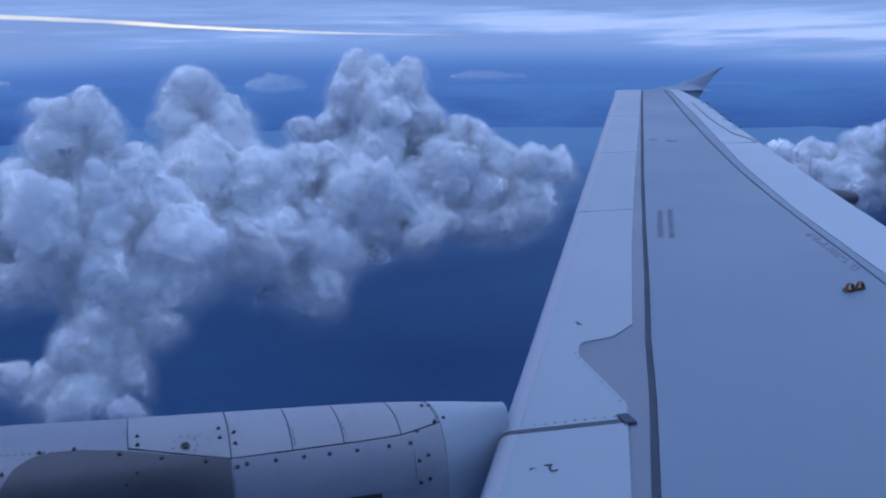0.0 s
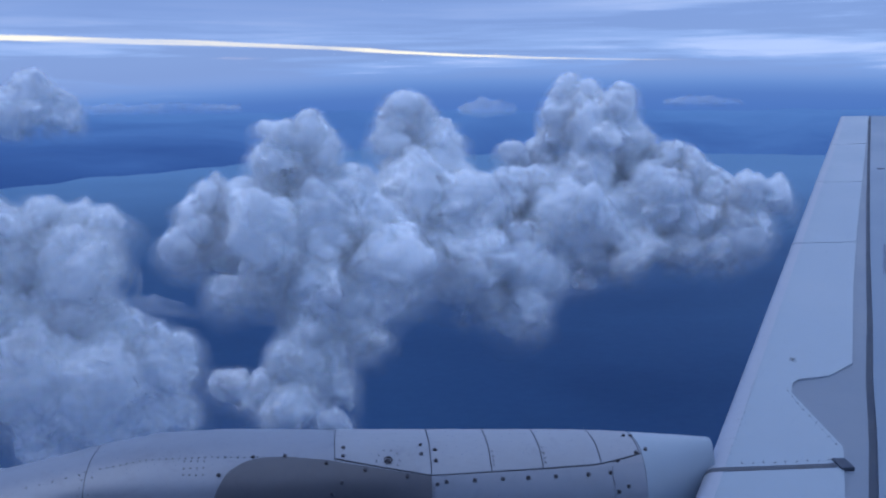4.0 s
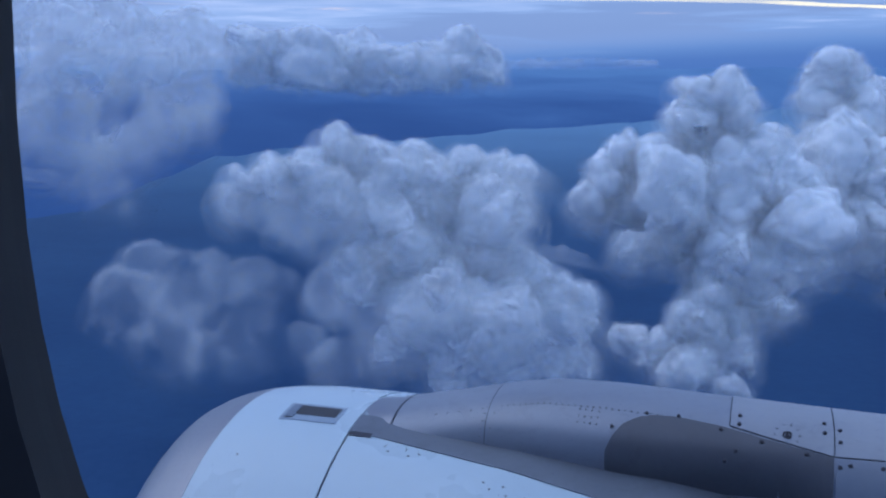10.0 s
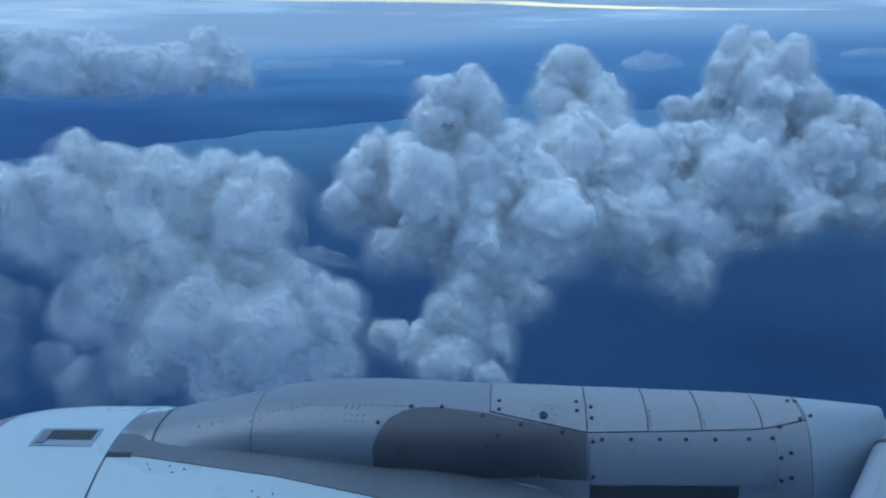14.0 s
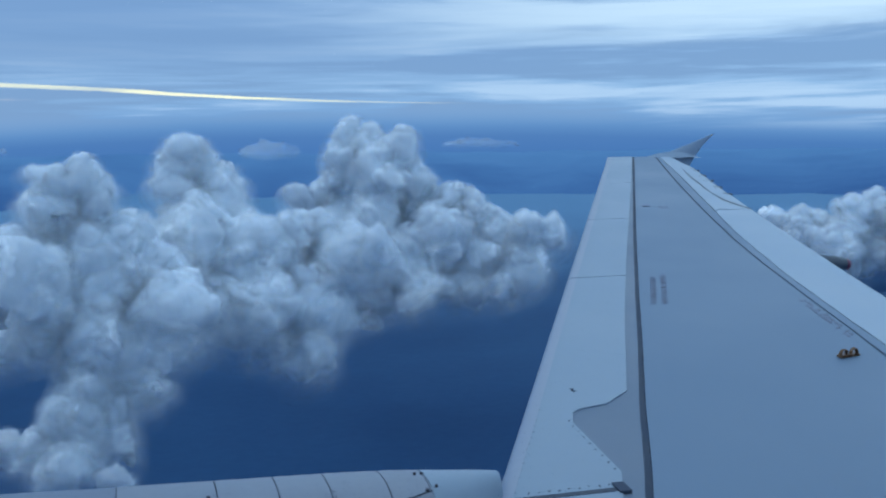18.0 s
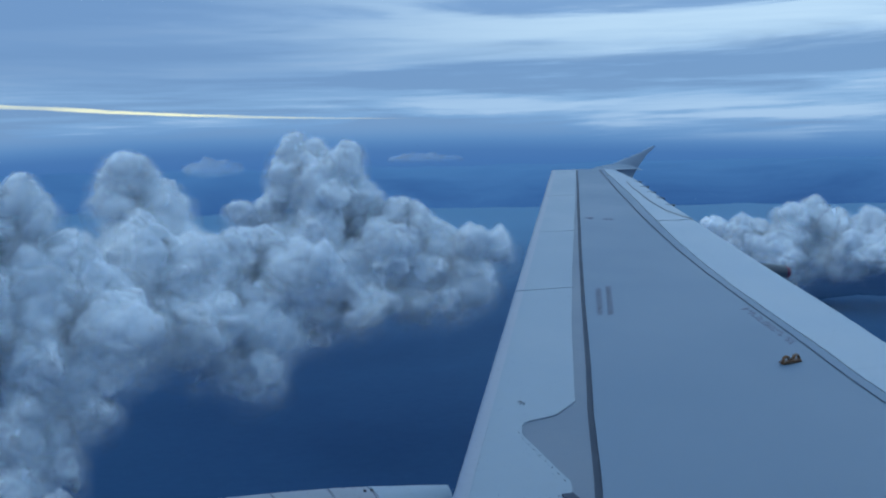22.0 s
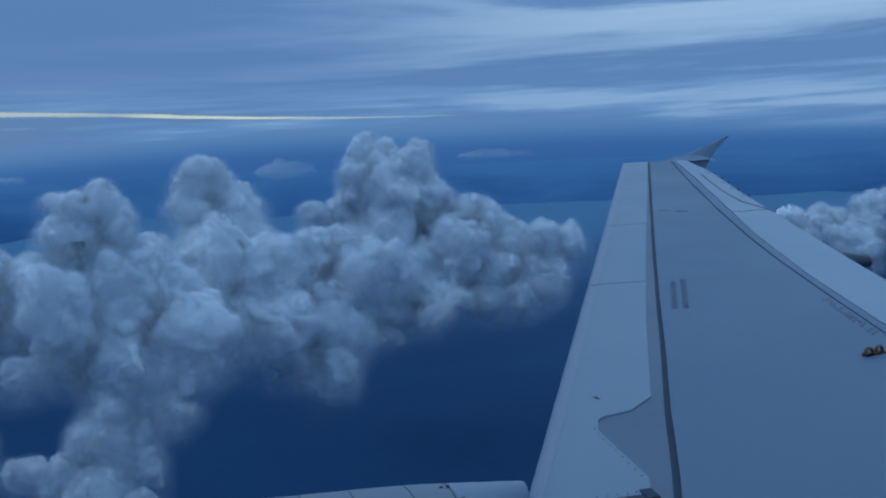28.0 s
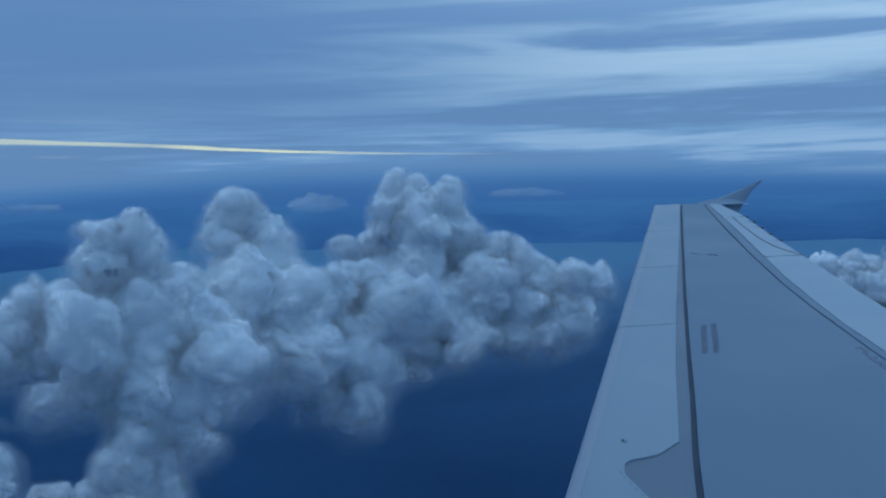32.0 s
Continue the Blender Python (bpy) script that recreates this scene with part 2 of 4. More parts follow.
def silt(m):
    """Haze put into the base colour: the water pales with distance across the wide lagoon towards the far shore."""
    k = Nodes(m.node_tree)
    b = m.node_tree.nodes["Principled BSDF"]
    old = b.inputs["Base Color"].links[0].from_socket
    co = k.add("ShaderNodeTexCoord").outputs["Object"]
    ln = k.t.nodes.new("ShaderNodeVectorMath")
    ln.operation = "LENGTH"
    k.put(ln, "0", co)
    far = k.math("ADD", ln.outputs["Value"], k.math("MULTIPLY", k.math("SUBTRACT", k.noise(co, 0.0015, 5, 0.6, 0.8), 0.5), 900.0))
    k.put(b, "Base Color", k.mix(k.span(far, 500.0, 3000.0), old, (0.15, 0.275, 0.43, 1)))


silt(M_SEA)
M_LAND = terrain("forested_land", (0.016, 0.042, 0.105), (0.028, 0.066, 0.140), 0.95, 0.004, 0.3, 0.05)
# the far coast as through miles of air: a plain backdrop, the air's light put into its glow
M_COAST = terrain("distant_coast_haze_glow", (0.012, 0.030, 0.070), (0.020, 0.045, 0.090), 0.95, 0.004, 0.3, 0.05)
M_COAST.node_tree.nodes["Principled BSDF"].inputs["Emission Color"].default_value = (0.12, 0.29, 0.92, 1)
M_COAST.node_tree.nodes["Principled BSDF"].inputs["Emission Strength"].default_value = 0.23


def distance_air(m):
    """The farther the coast, the stronger and paler the glow painted on it for lit air."""
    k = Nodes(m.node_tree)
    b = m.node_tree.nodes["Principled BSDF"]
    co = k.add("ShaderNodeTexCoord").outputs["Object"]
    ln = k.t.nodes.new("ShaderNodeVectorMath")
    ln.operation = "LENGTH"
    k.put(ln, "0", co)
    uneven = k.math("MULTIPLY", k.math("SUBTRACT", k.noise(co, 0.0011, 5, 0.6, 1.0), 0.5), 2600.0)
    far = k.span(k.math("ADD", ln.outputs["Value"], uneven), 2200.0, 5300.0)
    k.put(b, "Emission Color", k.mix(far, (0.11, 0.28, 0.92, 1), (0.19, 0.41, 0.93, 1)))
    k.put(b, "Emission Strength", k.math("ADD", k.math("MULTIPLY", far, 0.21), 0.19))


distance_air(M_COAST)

# ---------------------------------------------------------------- mesh helpers


def finish(name, bm, material, smooth=True, sharp=35):
    bmesh.ops.recalc_face_normals(bm, faces=bm.faces)
    if smooth:
        for f in bm.faces:
            f.smooth = True
        for e in bm.edges:
            if len(e.link_faces) == 2 and e.calc_face_angle(0) > radians(sharp):
                e.smooth = False
    me = bpy.data.meshes.new(name)
    bm.to_mesh(me)
    bm.free()
    me.materials.append(material)
    return me


def part(name, bm, material, parent, label="", smooth=True):
    """Links a bmesh (or a ready mesh) as one object under a thing or a part."""
    me = finish(name, bm, material, smooth) if isinstance(bm, bmesh.types.BMesh) else bm
    ob = new(name, me)
    ob.parent = parent
    if label:
        ob["label"] = label
    return ob


def thing(name, label, category, group="", kind=""):
    return tagged(new(name), label, category, group, kind)


def sheet(nu, nv, place, thick=None):
    """A grid of nu x nv cells through place(u, v); with thick, a plate of that depth (place takes the depth as third)."""
    bm = bmesh.new()
    layers = [0.0] if thick is None else [0.0, -thick]
    grids = []
    for d in layers:
        grids.append([[bm.verts.new(place(i / nu, j / nv, d) if thick is not None else place(i / nu, j / nv)) for j in range(nv + 1)] for i in range(nu + 1)])
    for g in grids:
        for i in range(nu):
            for j in range(nv):
                bm.faces.new((g[i][j], g[i + 1][j], g[i + 1][j + 1], g[i][j + 1]))
    if thick is not None:
        a, b = grids
        ring = [(i, 0) for i in range(nu)] + [(nu, j) for j in range(nv)] + [(i, nv) for i in range(nu, 0, -1)] + [(0, j) for j in range(nv, 0, -1)]
        for p, q in zip(ring, ring[1:] + ring[:1]):
            bm.faces.new((a[p[0]][p[1]], a[q[0]][q[1]], b[q[0]][q[1]], b[p[0]][p[1]]))
    return bm


def prism(points, lift, depth, axis):
    """A polygon given as points, lifted by lift(p, d) at depths 0 and depth."""
    bm = bmesh.new()
    top = [bm.verts.new(lift(p, 0.0)) for p in points]
    low = [bm.verts.new(lift(p, depth)) for p in points]
    bm.faces.new(top), bm.faces.new(low[::-1])
    for i in range(len(points)):
        j = (i + 1) % len(points)
        bm.faces.new((top[i], top[j], low[j], low[i]))
    return bm


def disc_mesh(name, r, h, material, n=8):
    bm = bmesh.new()
    bmesh.ops.create_cone(bm, cap_ends=True, segments=n, radius1=r, radius2=r * 0.75, depth=h)
    return finish(name, bm, material)


BOLT = disc_mesh("bolt", 0.0085, 0.006, M_BOLT, 10)
RIVET = disc_mesh("rivet", 0.0045, 0.004, M_RIVET, 6)


def stud(name, mesh, parent, place, normal):
    ob = part(name, mesh, None, parent)
    ob.matrix_basis = Matrix.Translation(place) @ Vector(normal).to_track_quat("Z", "Y").to_matrix().to_4x4()
    return ob


# ---------------------------------------------------------------- sea and land
SEA = -165.0


def build_sea():
    bm = bmesh.new()
    rings = [0, 60, 150, 300, 600, 1000, 1600, 2400, 3300, 4200, 4960]
    n = 96
    last = [bm.verts.new((0, 0, SEA))] * n
    for r in rings[1:]:
        now = [bm.verts.new((r * math.sin(2 * math.pi * i / n), r * math.cos(2 * math.pi * i / n), SEA)) for i in range(n)]
        for i in range(n):
            j = (i + 1) % n
            f = (last[i], last[j], now[j], now[i]) if last[0] is not last[1] else (last[0], now[j], now[i])
            bm.faces.new(f)
        last = now
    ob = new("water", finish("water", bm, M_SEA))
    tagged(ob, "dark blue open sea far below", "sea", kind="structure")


def build_land(name, label, azs, near, far, top, rough_edge, height_noise, material):
    """A stretch of land between two distances, as functions of the bearing; top: height of its far rim."""
    nu, nv = 260, 26

    def place(u, v):
        az = azs[0] + (azs[1] - azs[0]) * u
        p = way(az, 0)
        wobble = noise.fractal(Vector((az * 0.35, 1.7, 0)), 0.9, 2.1, 6) * rough_edge
        r0, r1 = near(az) * (1 + wobble), far(az)
        r = r0 + (r1 - r0) * v ** 1.4
        h = (top - SEA) * v ** 1.2 + height_noise * v * (1.1 - v * 0.6) * noise.fractal(p * r * 0.0035, 0.8, 2.1, 5)
        return (p.x * r, p.y * r, SEA - 1.0 + 1.6 * min(1, v * 40) + h)
    ob = new(name, finish(name, sheet(nu, nv, place), material))
    tagged(ob, label, "land", kind="structure")


def shore(az):
    el = float(np.interp(az, (-60, -36, -29.5, -24, -18, -12, -6, 0, 2, 6, 12, 60), (8.5, 7.6, 4.9, 4.3, 3.9, 3.4, 2.9, 2.3, 2.1, 2.5, 2.5, 2.6)))
    return -SEA / math.tan(radians(el))


build_sea()
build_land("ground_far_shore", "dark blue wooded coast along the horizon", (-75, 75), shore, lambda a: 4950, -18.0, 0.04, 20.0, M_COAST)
build_land("ground_headland", "dark wooded headland beyond the wing", (27.0, 60),
           lambda a: -SEA / math.tan(radians(float(np.interp(a, (19.5, 21, 24, 40, 60), (6.6, 7.6, 8.6, 7.2, 7.4))))),
           lambda a: -SEA / math.tan(radians(float(np.interp(a, (19.5, 21, 24, 40, 60), (6.4, 5.4, 5.0, 5.6, 5.6))))), SEA + 2.0, 0.05, 3.0, M_LAND)

# ---------------------------------------------------------------- the wing
# x aft, y outboard, z up, metres from the eye at the window


def wing_z(y):
    return -0.17 - 0.1167 * (15.2 - y)


def lead_x(y):
    return 1.496 + 0.522 * (y - 4.2)


def along(y, ys, vs):
    return float(np.interp(y, ys, vs))


SLAT_Y = (0.2, 2.0, 3.4, 4.03, 4.19, 4.80, 4.965, 4.985, 5.17, 6.6, 8.3, 14.8, 15.2)
SLAT_S = (0.72, 0.67, 0.63, 0.59, 0.58, 0.29, 0.28, 0.45, 0.58, 0.53, 0.50, 0.44, 0.43)


def slat_x(y):
    return lead_x(y) + along(y, SLAT_Y, SLAT_S)


def gap_x(y):
    return lead_x(y) + along(y, (0.2, 3.4, 4.3, 4.9, 5.9, 7.2, 9.2, 15.2), (0.78, 0.71, 0.69, 0.66, 0.64, 0.60, 0.55, 0.43))


def gap2_x(y):
    return gap_x(y) + along(y, (0.2, 3.4, 7.2, 15.2), (0.048, 0.042, 0.034, 0.036))


def rear_x(y):
    return along(y, (0.2, 5.1, 5.5, 6.04, 6.65, 7.2, 8.0, 9.0, 10.7, 12.7, 15.2), (3.0, 4.36, 4.49, 4.66, 4.84, 5.01, 5.26, 5.60, 6.24, 7.03, 8.06))


def hinge_x(y):
    return along(y, (0.2, 5.1, 5.68, 6.3, 7.43, 8.4, 9.34, 10.7, 12.7, 15.2), (3.12, 4.46, 4.65, 4.83, 5.17, 5.50, 5.84, 6.38, 7.18, 8.14))


def trail_x(y):
    return along(y, (0.2, 4.6, 6.29, 7.6, 8.55, 10.44, 11.95, 13.75, 15.2), (4.6, 4.78, 5.37, 5.79, 6.11, 6.75, 7.27, 7.93, 8.32))


def strip(x0, x1, y0, y1, top, depth, ny=40, nx=4):
    """A plate on the wing between two chord lines and two span stations."""
    def place(u, v, d):
        y = y0 + (y1 - y0) * u
        a, b = x0(y), x1(y)
        return (a + (b - a) * v, y, wing_z(y) + top + d)
    return sheet(ny, nx, place, depth)


wing = thing("wing", "pale grey airliner wing with white slats and an upright tip fence", "wing")

part("main_skin", strip(gap2_x, rear_x, 0.24, 15.2, 0.0, 0.10, 60, 8), M_SKIN, wing, "smooth light grey upper wing skin")
part("leading_panel", strip(lambda y: lead_x(y) + 0.2, gap_x, 0.24, 15.2, -0.004, 0.05, 60, 3), M_PANEL, wing, "blue-grey fixed panel behind the slats")
part("gap_seal", strip(gap_x, gap2_x, 0.24, 15.2, -0.012, 0.04, 60, 1), M_SEAL, wing, "dark rubber gap strip along the span")
part("rear_groove", strip(lambda y: rear_x(y), lambda y: rear_x(y) + along(y, (4, 15), (0.020, 0.026)), 0.24, 15.2, -0.01, 0.04, 60, 1), M_JOINT, wing)
part("hinge_strip", strip(lambda y: rear_x(y) + along(y, (4, 15), (0.020, 0.026)), lambda y: hinge_x(y) - 0.004, 0.24, 15.2, -0.001, 0.05, 60, 2), M_SKIN, wing)
part("hinge_groove", strip(lambda y: hinge_x(y) - 0.004, lambda y: hinge_x(y) + 0.006, 0.24, 15.2, -0.008, 0.04, 60, 1), M_JOINT, wing)
part("lower_skin", strip(lambda y: lead_x(y) + 0.12, lambda y: trail_x(y) - 0.25, 0.24, 15.1, -0.11, 0.06 , 40, 4), M_SKIN, wing)

for k0, (y0, y1) in enumerate(((0.24, 5.2), (5.202, 10.44))):
    part("flap", strip(lambda y: hinge_x(y) + 0.006, trail_x, y0, y1, 0.0, 0.035, 24, 6), M_FLAP, wing, "pale flap and spoiler panel")
part("aileron", strip(lambda y: hinge_x(y) + 0.006, trail_x, 10.455, 14.2, 0.003, 0.03, 24, 6), M_FLAP, wing, "pale aileron panel near the tip")
part("tip_panel", strip(lambda y: hinge_x(y) + 0.006, trail_x, 14.203, 15.2, 0.0, 0.03, 8, 4), M_FLAP, wing)


def tab_x(y):
    return along(y, (10.45, 10.76, 11.1, 11.77, 12.73, 13.6), (6.76, 6.77, 6.80, 6.99, 7.34, 7.68))


# shadow at the flap's end step, drawn as a dark strip on the skin
part("flap_end_shadow", strip(lambda y: tab_x(y) - 0.035, lambda y: tab_x(y) + 0.012, 10.45, 11.1, 0.0045, 0.006, 6, 1), M_FAIR, wing, "dark strip painted as the shadow of the step at the flap's outer end")
part("aileron_joint", strip(lambda y: tab_x(y) - 0.012, lambda y: tab_x(y) + 0.006, 11.1, 13.6, 0.005, 0.003, 12, 1), M_JOINT, wing)


def slat_mesh(y0, y1, ny, lift=0.0, s_from=None):
    """A slat: top plate to the trailing line, rounded nose, short lower return."""
    bm = bmesh.new()
    rows = []
    for i in range(ny + 1):
        y = y0 + (y1 - y0) * i / ny
        s_end = along(y, SLAT_Y, SLAT_S) if s_from is None else s_from
        t = 0.10 - 0.003 * y
        prof = [(s_end, 0.004 - 0.02), (s_end, 0.004)]
        prof += [(s_end + (0.10 - s_end) * q, 0.004) for q in (0.25, 0.5, 0.75)] if s_from is None else []
        for a in range(0, 181, 15):
            c, s = math.cos(radians(a)), math.sin(radians(a))
            ex = 0.085 * (1 - s) if a <= 90 else 0.05 * (1 - s)
            prof.append((ex - 0.002, 0.004 - t * 0.5 * (1 - c) * (1 if a > 90 else (1 - c) * 0.9 + 0.1 * (1 - c))))
        prof.append((0.14, 0.004 - t))
        rows.append([bm.verts.new((lead_x(y) + s - lift * 0.4, y, wing_z(y) + z + lift)) for s, z in prof])
    for a, b in zip(rows, rows[1:]):
        for j in range(len(a) - 1):
            bm.faces.new((a[j], b[j], b[j + 1], a[j + 1]))
    for r in (rows[0], rows[-1]):
        bm.faces.new(r)
    return bm


for y0, y1, ny in ((0.24, 4.012, 16), (4.034, 7.69, 90), (7.706, 10.10, 10), (10.115, 12.54, 10), (12.555, 15.17, 10)):
    slat = part("slat", slat_mesh(y0, y1, ny), M_SLAT, wing, "white slat with a bare metal nose")
    part("leading_edge", slat_mesh(y0 + 0.004, y1 - 0.004, 8, 0.0015, 0.07), M_LE, slat, "dull bare aluminium leading edge")

# the tip's end cap
part("tip_cap", strip(lambda y: lead_x(15.2) + 0.01 + (y - 15.2) * 1.0, lambda y: 8.32, 15.2, 15.235, -0.004, 0.05, 3, 10), M_SLAT, wing)


def fence_mesh():
    """The upright fence at the wing tip, swept back, thicker at its foot."""
    n = 14
    bm = bmesh.new()
    rows = []
    for i in range(n + 1):
        v = i / n
        front = along(v, (0, 0.3, 0.353, 0.45, 0.647, 0.784, 1), (7.95, 8.08, 8.16, 8.34, 8.63, 8.84, 9.13))
        back = along(v, (0, 0.353, 0.45, 0.647, 0.784, 1), (8.70, 8.82, 8.87, 8.95, 9.03, 9.17))
        z = -0.33 + 0.51 * v
        y = 15.22 + 0.05 * v
        half = 0.035 * (1 - v) + 0.008
        ring = []
        for j in range(16):
            a = 2 * math.pi * j / 16
            c = math.cos(a)
            ring.append(bm.verts.new((front + (back - front) * (0.5 - 0.5 * c), y + half * math.sin(a) * (1 - 0.5 * (0.5 - 0.5 * c)), z)))
        rows.append(ring)
    for a, b in zip(rows, rows[1:]):
        for j in range(16):
            k2 = (j + 1) % 16
            bm.faces.new((a[j], a[k2], b[k2], b[j]))
    bm.faces.new(rows[0][::-1]), bm.faces.new(rows[-1])
    return bm


part("tip_fence", fence_mesh(), M_FENCE, wing, "grey swept fin standing on the wing tip")


def foot_fairing():
    def place(u, v):
        x = 7.9 + 1.0 * u
        w = 0.11 * math.sin(math.pi * min(1, 0.12 + u * 0.88)) + 0.01
        y = 15.21 - w * v
        return (x, y + 0.01, wing_z(y) - 0.01 + 0.08 * math.sin(math.pi * u) * (1 - v) ** 2.2 - 0.10 * max(0, u - 0.75))
    return sheet(14, 8, place)


part("fence_fillet", foot_fairing(), M_FENCE, wing, "grey fillet at the fence's foot")


def spindle(y, x0, x1, z0, z1, r, squash=1.0):
    """A tapering fairing lying along the flow."""
    bm = bmesh.new()
    rows = []
    n = 14
    for i in range(n + 1):
        u = i / n
        rad = r * math.sin(math.pi * (0.10 + 0.72 * u)) ** 0.6
        rows.append([bm.verts.new((x0 + (x1 - x0) * u, y + rad * squash * math.cos(a), z0 + (z1 - z0) * u + rad * math.sin(a))) for a in [2 * math.pi * j / 14 for j in range(14)]])
    for a, b in zip(rows, rows[1:]):
        for j in range(14):
            k2 = (j + 1) % 14
            bm.faces.new((a[j], a[k2], b[k2], b[j]))
    bm.faces.new(rows[0][::-1]), bm.faces.new(rows[-1])
    return bm


for fy in (8.55, 5.0):
    fz, fx = wing_z(fy), trail_x(fy)
    fair = part("flap_track_fairing", spindle(fy, fx - 0.75, fx + 0.46, fz - 0.10, fz - 0.205, 0.088, 0.8), M_FAIR, wing, "dark grey flap track fairing with a red tip")
    part("red_tip", spindle(fy, fx + 0.40, fx + 0.51, fz - 0.200, fz - 0.21, 0.060, 0.8), M_RED, fair, "dark red fairing tip")
for wy in (11.5, 12.05, 12.6, 13.1, 13.6):
    part("discharge_wick", spindle(wy, trail_x(wy) - 0.08, trail_x(wy) + 0.055, wing_z(wy) - 0.004, wing_z(wy) - 0.01, 0.016), M_FAIR, wing)

# faded stencil blocks, as plain bars
bar_rng = random.Random(4)


def stencil(x0, y0, dx, dy, wide, rows_n, skew):
    for r in range(rows_n):
        y = y0 + dy * r / rows_n
        x = x0 + dx * r / rows_n
        if bar_rng.random() < 0.10:
            continue
        ln = wide * bar_rng.uniform(0.75, 1.0)
        step = abs(dy) / rows_n * bar_rng.uniform(0.45, 0.62)
        pts = [(x, y), (x + ln, y), (x + ln + skew, y + step), (x + skew, y + step)]
        part("stencil_bar", prism(pts, lambda p, d: (p[0], p[1], wing_z(p[1]) + 0.0025 + d), -0.003, 2), M_MARK, wing)


stencil(3.605, 6.84, 0.43, 0.84, 0.055, 17, 0.02)
stencil(3.690, 6.83, 0.43, 0.84, 0.055, 17, 0.02)
stencil(4.490, 5.80, 0.27, 0.93, 0.035, 15, 0.02)
stencil(4.545, 5.84, 0.26, 0.90, 0.030, 14, 0.02)
stencil(5.58, 10.78, 0.02, 0.10, 0.10, 2, 0.0)
stencil(5.73, 10.66, 0.02, 0.10, 0.05, 2, 0.0)
stencil(5.79, 10.64, 0.02, 0.10, 0.04, 2, 0.0)


def lettering(text, x, y, size, turn):
    cu = bpy.data.curves.new("slat_number", "FONT")
    cu.body, cu.size, cu.extrude, cu.align_x = text, size, 0.001, "CENTER"
    ob = new("slat_number", cu)
    ob.data.materials.append(M_INK)
    ob.parent = wing
    ob.matrix_basis = Matrix.Translation((x, y, wing_z(y) + 0.0065)) @ Matrix.Rotation(math.atan(0.1167), 4, "X") @ Matrix.Rotation(radians(turn), 4, "Z")
    return ob


lettering("2", 1.50, 3.715, 0.085, 180)
lettering("-", 1.425, 3.715, 0.085, 180)
lettering("2", 2.29, 5.255, 0.06, 180)


def arch(r, thick, n=12):
    bm = bmesh.new()
    rows = []
    for i in range(n + 1):
        a = math.pi * i / n
        c = Vector((r * math.cos(a), 0, r * 1.05 * math.sin(a)))
        nrm = Vector((math.cos(a), 0, math.sin(a)))
        rows.append([bm.verts.new(c + nrm * thick * math.cos(b) + Vector((0, 1, 0)) * thick * 1.6 * math.sin(b)) for b in [2 * math.pi * j / 8 for j in range(8)]])
    for a, b in zip(rows, rows[1:]):
        for j in range(8):
            k2 = (j + 1) % 8
            bm.faces.new((a[j], a[k2], b[k2], b[j]))
    bm.faces.new(rows[0][::-1]), bm.faces.new(rows[-1])
    return bm


def ridge_plate():
    bm = bmesh.new()
    bmesh.ops.create_cube(bm, size=1, matrix=Matrix.Diagonal((0.18, 0.05, 0.012, 1)))
    bmesh.ops.bevel(bm, geom=list(bm.edges), offset=0.005, segments=2, affect="EDGES")
    return bm


hook = thing("wing_bracket", "bronze double-loop tie-down bracket on the wing skin", "bracket")
hook.matrix_basis = pose(4.225, 5.44, wing_z(5.44) + 0.009, math.degrees(math.atan(0.1167)), 0, 14)
part("base_plate", ridge_plate(), M_BRASS, hook)
for hx in (-0.047, 0.047):
    loop = part("loop", arch(0.030, 0.0075), M_BRASS, hook, "worn bronze loop")
    loop.matrix_basis = pose(hx, 0, 0.006, 0, 0, 0)

# joint lines, clip and rivets on the slats
part("slat_joint", slat_mesh(4.006, 4.040, 1, 0.002), M_JOINT, wing, "dark gap between two slats")
part("slat_clip", prism([(1.965, 3.985), (2.02, 3.985), (2.02, 4.075), (1.965, 4.075)], lambda p, d: (p[0], p[1], wing_z(p[1]) + 0.012 + d), -0.03, 2), M_SEAL, wing, "small dark latch at the slat joint")


def wing_stud(mesh, name, x, y, up=0.005):
    stud(name, mesh, wing, (x, y, wing_z(y) + up), (0, -0.1167, 1))


for q in range(9):
    wing_stud(RIVET, "rivet", lead_x(4.22 + 0.6 * q / 8) + along(4.22 + 0.6 * q / 8, SLAT_Y, SLAT_S) - 0.02, 4.22 + 0.6 * q / 8, 0.0055)
for q in range(10):
    wing_stud(RIVET, "rivet", 1.58 + 0.42 * q / 9, 4.075 - 0.006 * (q % 2), 0.0055)
for q in range(14):
    wing_stud(RIVET, "rivet", lead_x(4.1 + 0.9 * q / 13) + 0.085, 4.1 + 0.9 * q / 13, 0.003)

# ---------------------------------------------------------------- engine
EY, EZ, ER = 4.15, -2.63, 1.15


def nac_r(x):
    return along(x, (-2.48, -2.465, -2.42, -2.34, -2.22, -2.08, -1.9, -1.6, -0.9, -0.3, 0.3, 0.9, 1.3), (0.95, 0.995, 1.045, 1.09, 1.128, 1.152, 1.166, 1.166, 1.150, 1.09, 0.96, 0.84, 0.75))


def nac(x, phi, off=0.0):
    r = nac_r(x) + off
    return Vector((x, EY + r * math.sin(radians(phi)), EZ + r * math.cos(radians(phi))))


def barrel(x0, x1, nx, nphi=72, off=0.0, phi0=-180.0, phi1=180.0, thick=0.02):
    return sheet(nx, nphi, lambda u, v, d: nac(x0 + (x1 - x0) * u, phi0 + (phi1 - phi0) * v, off + d), thick)


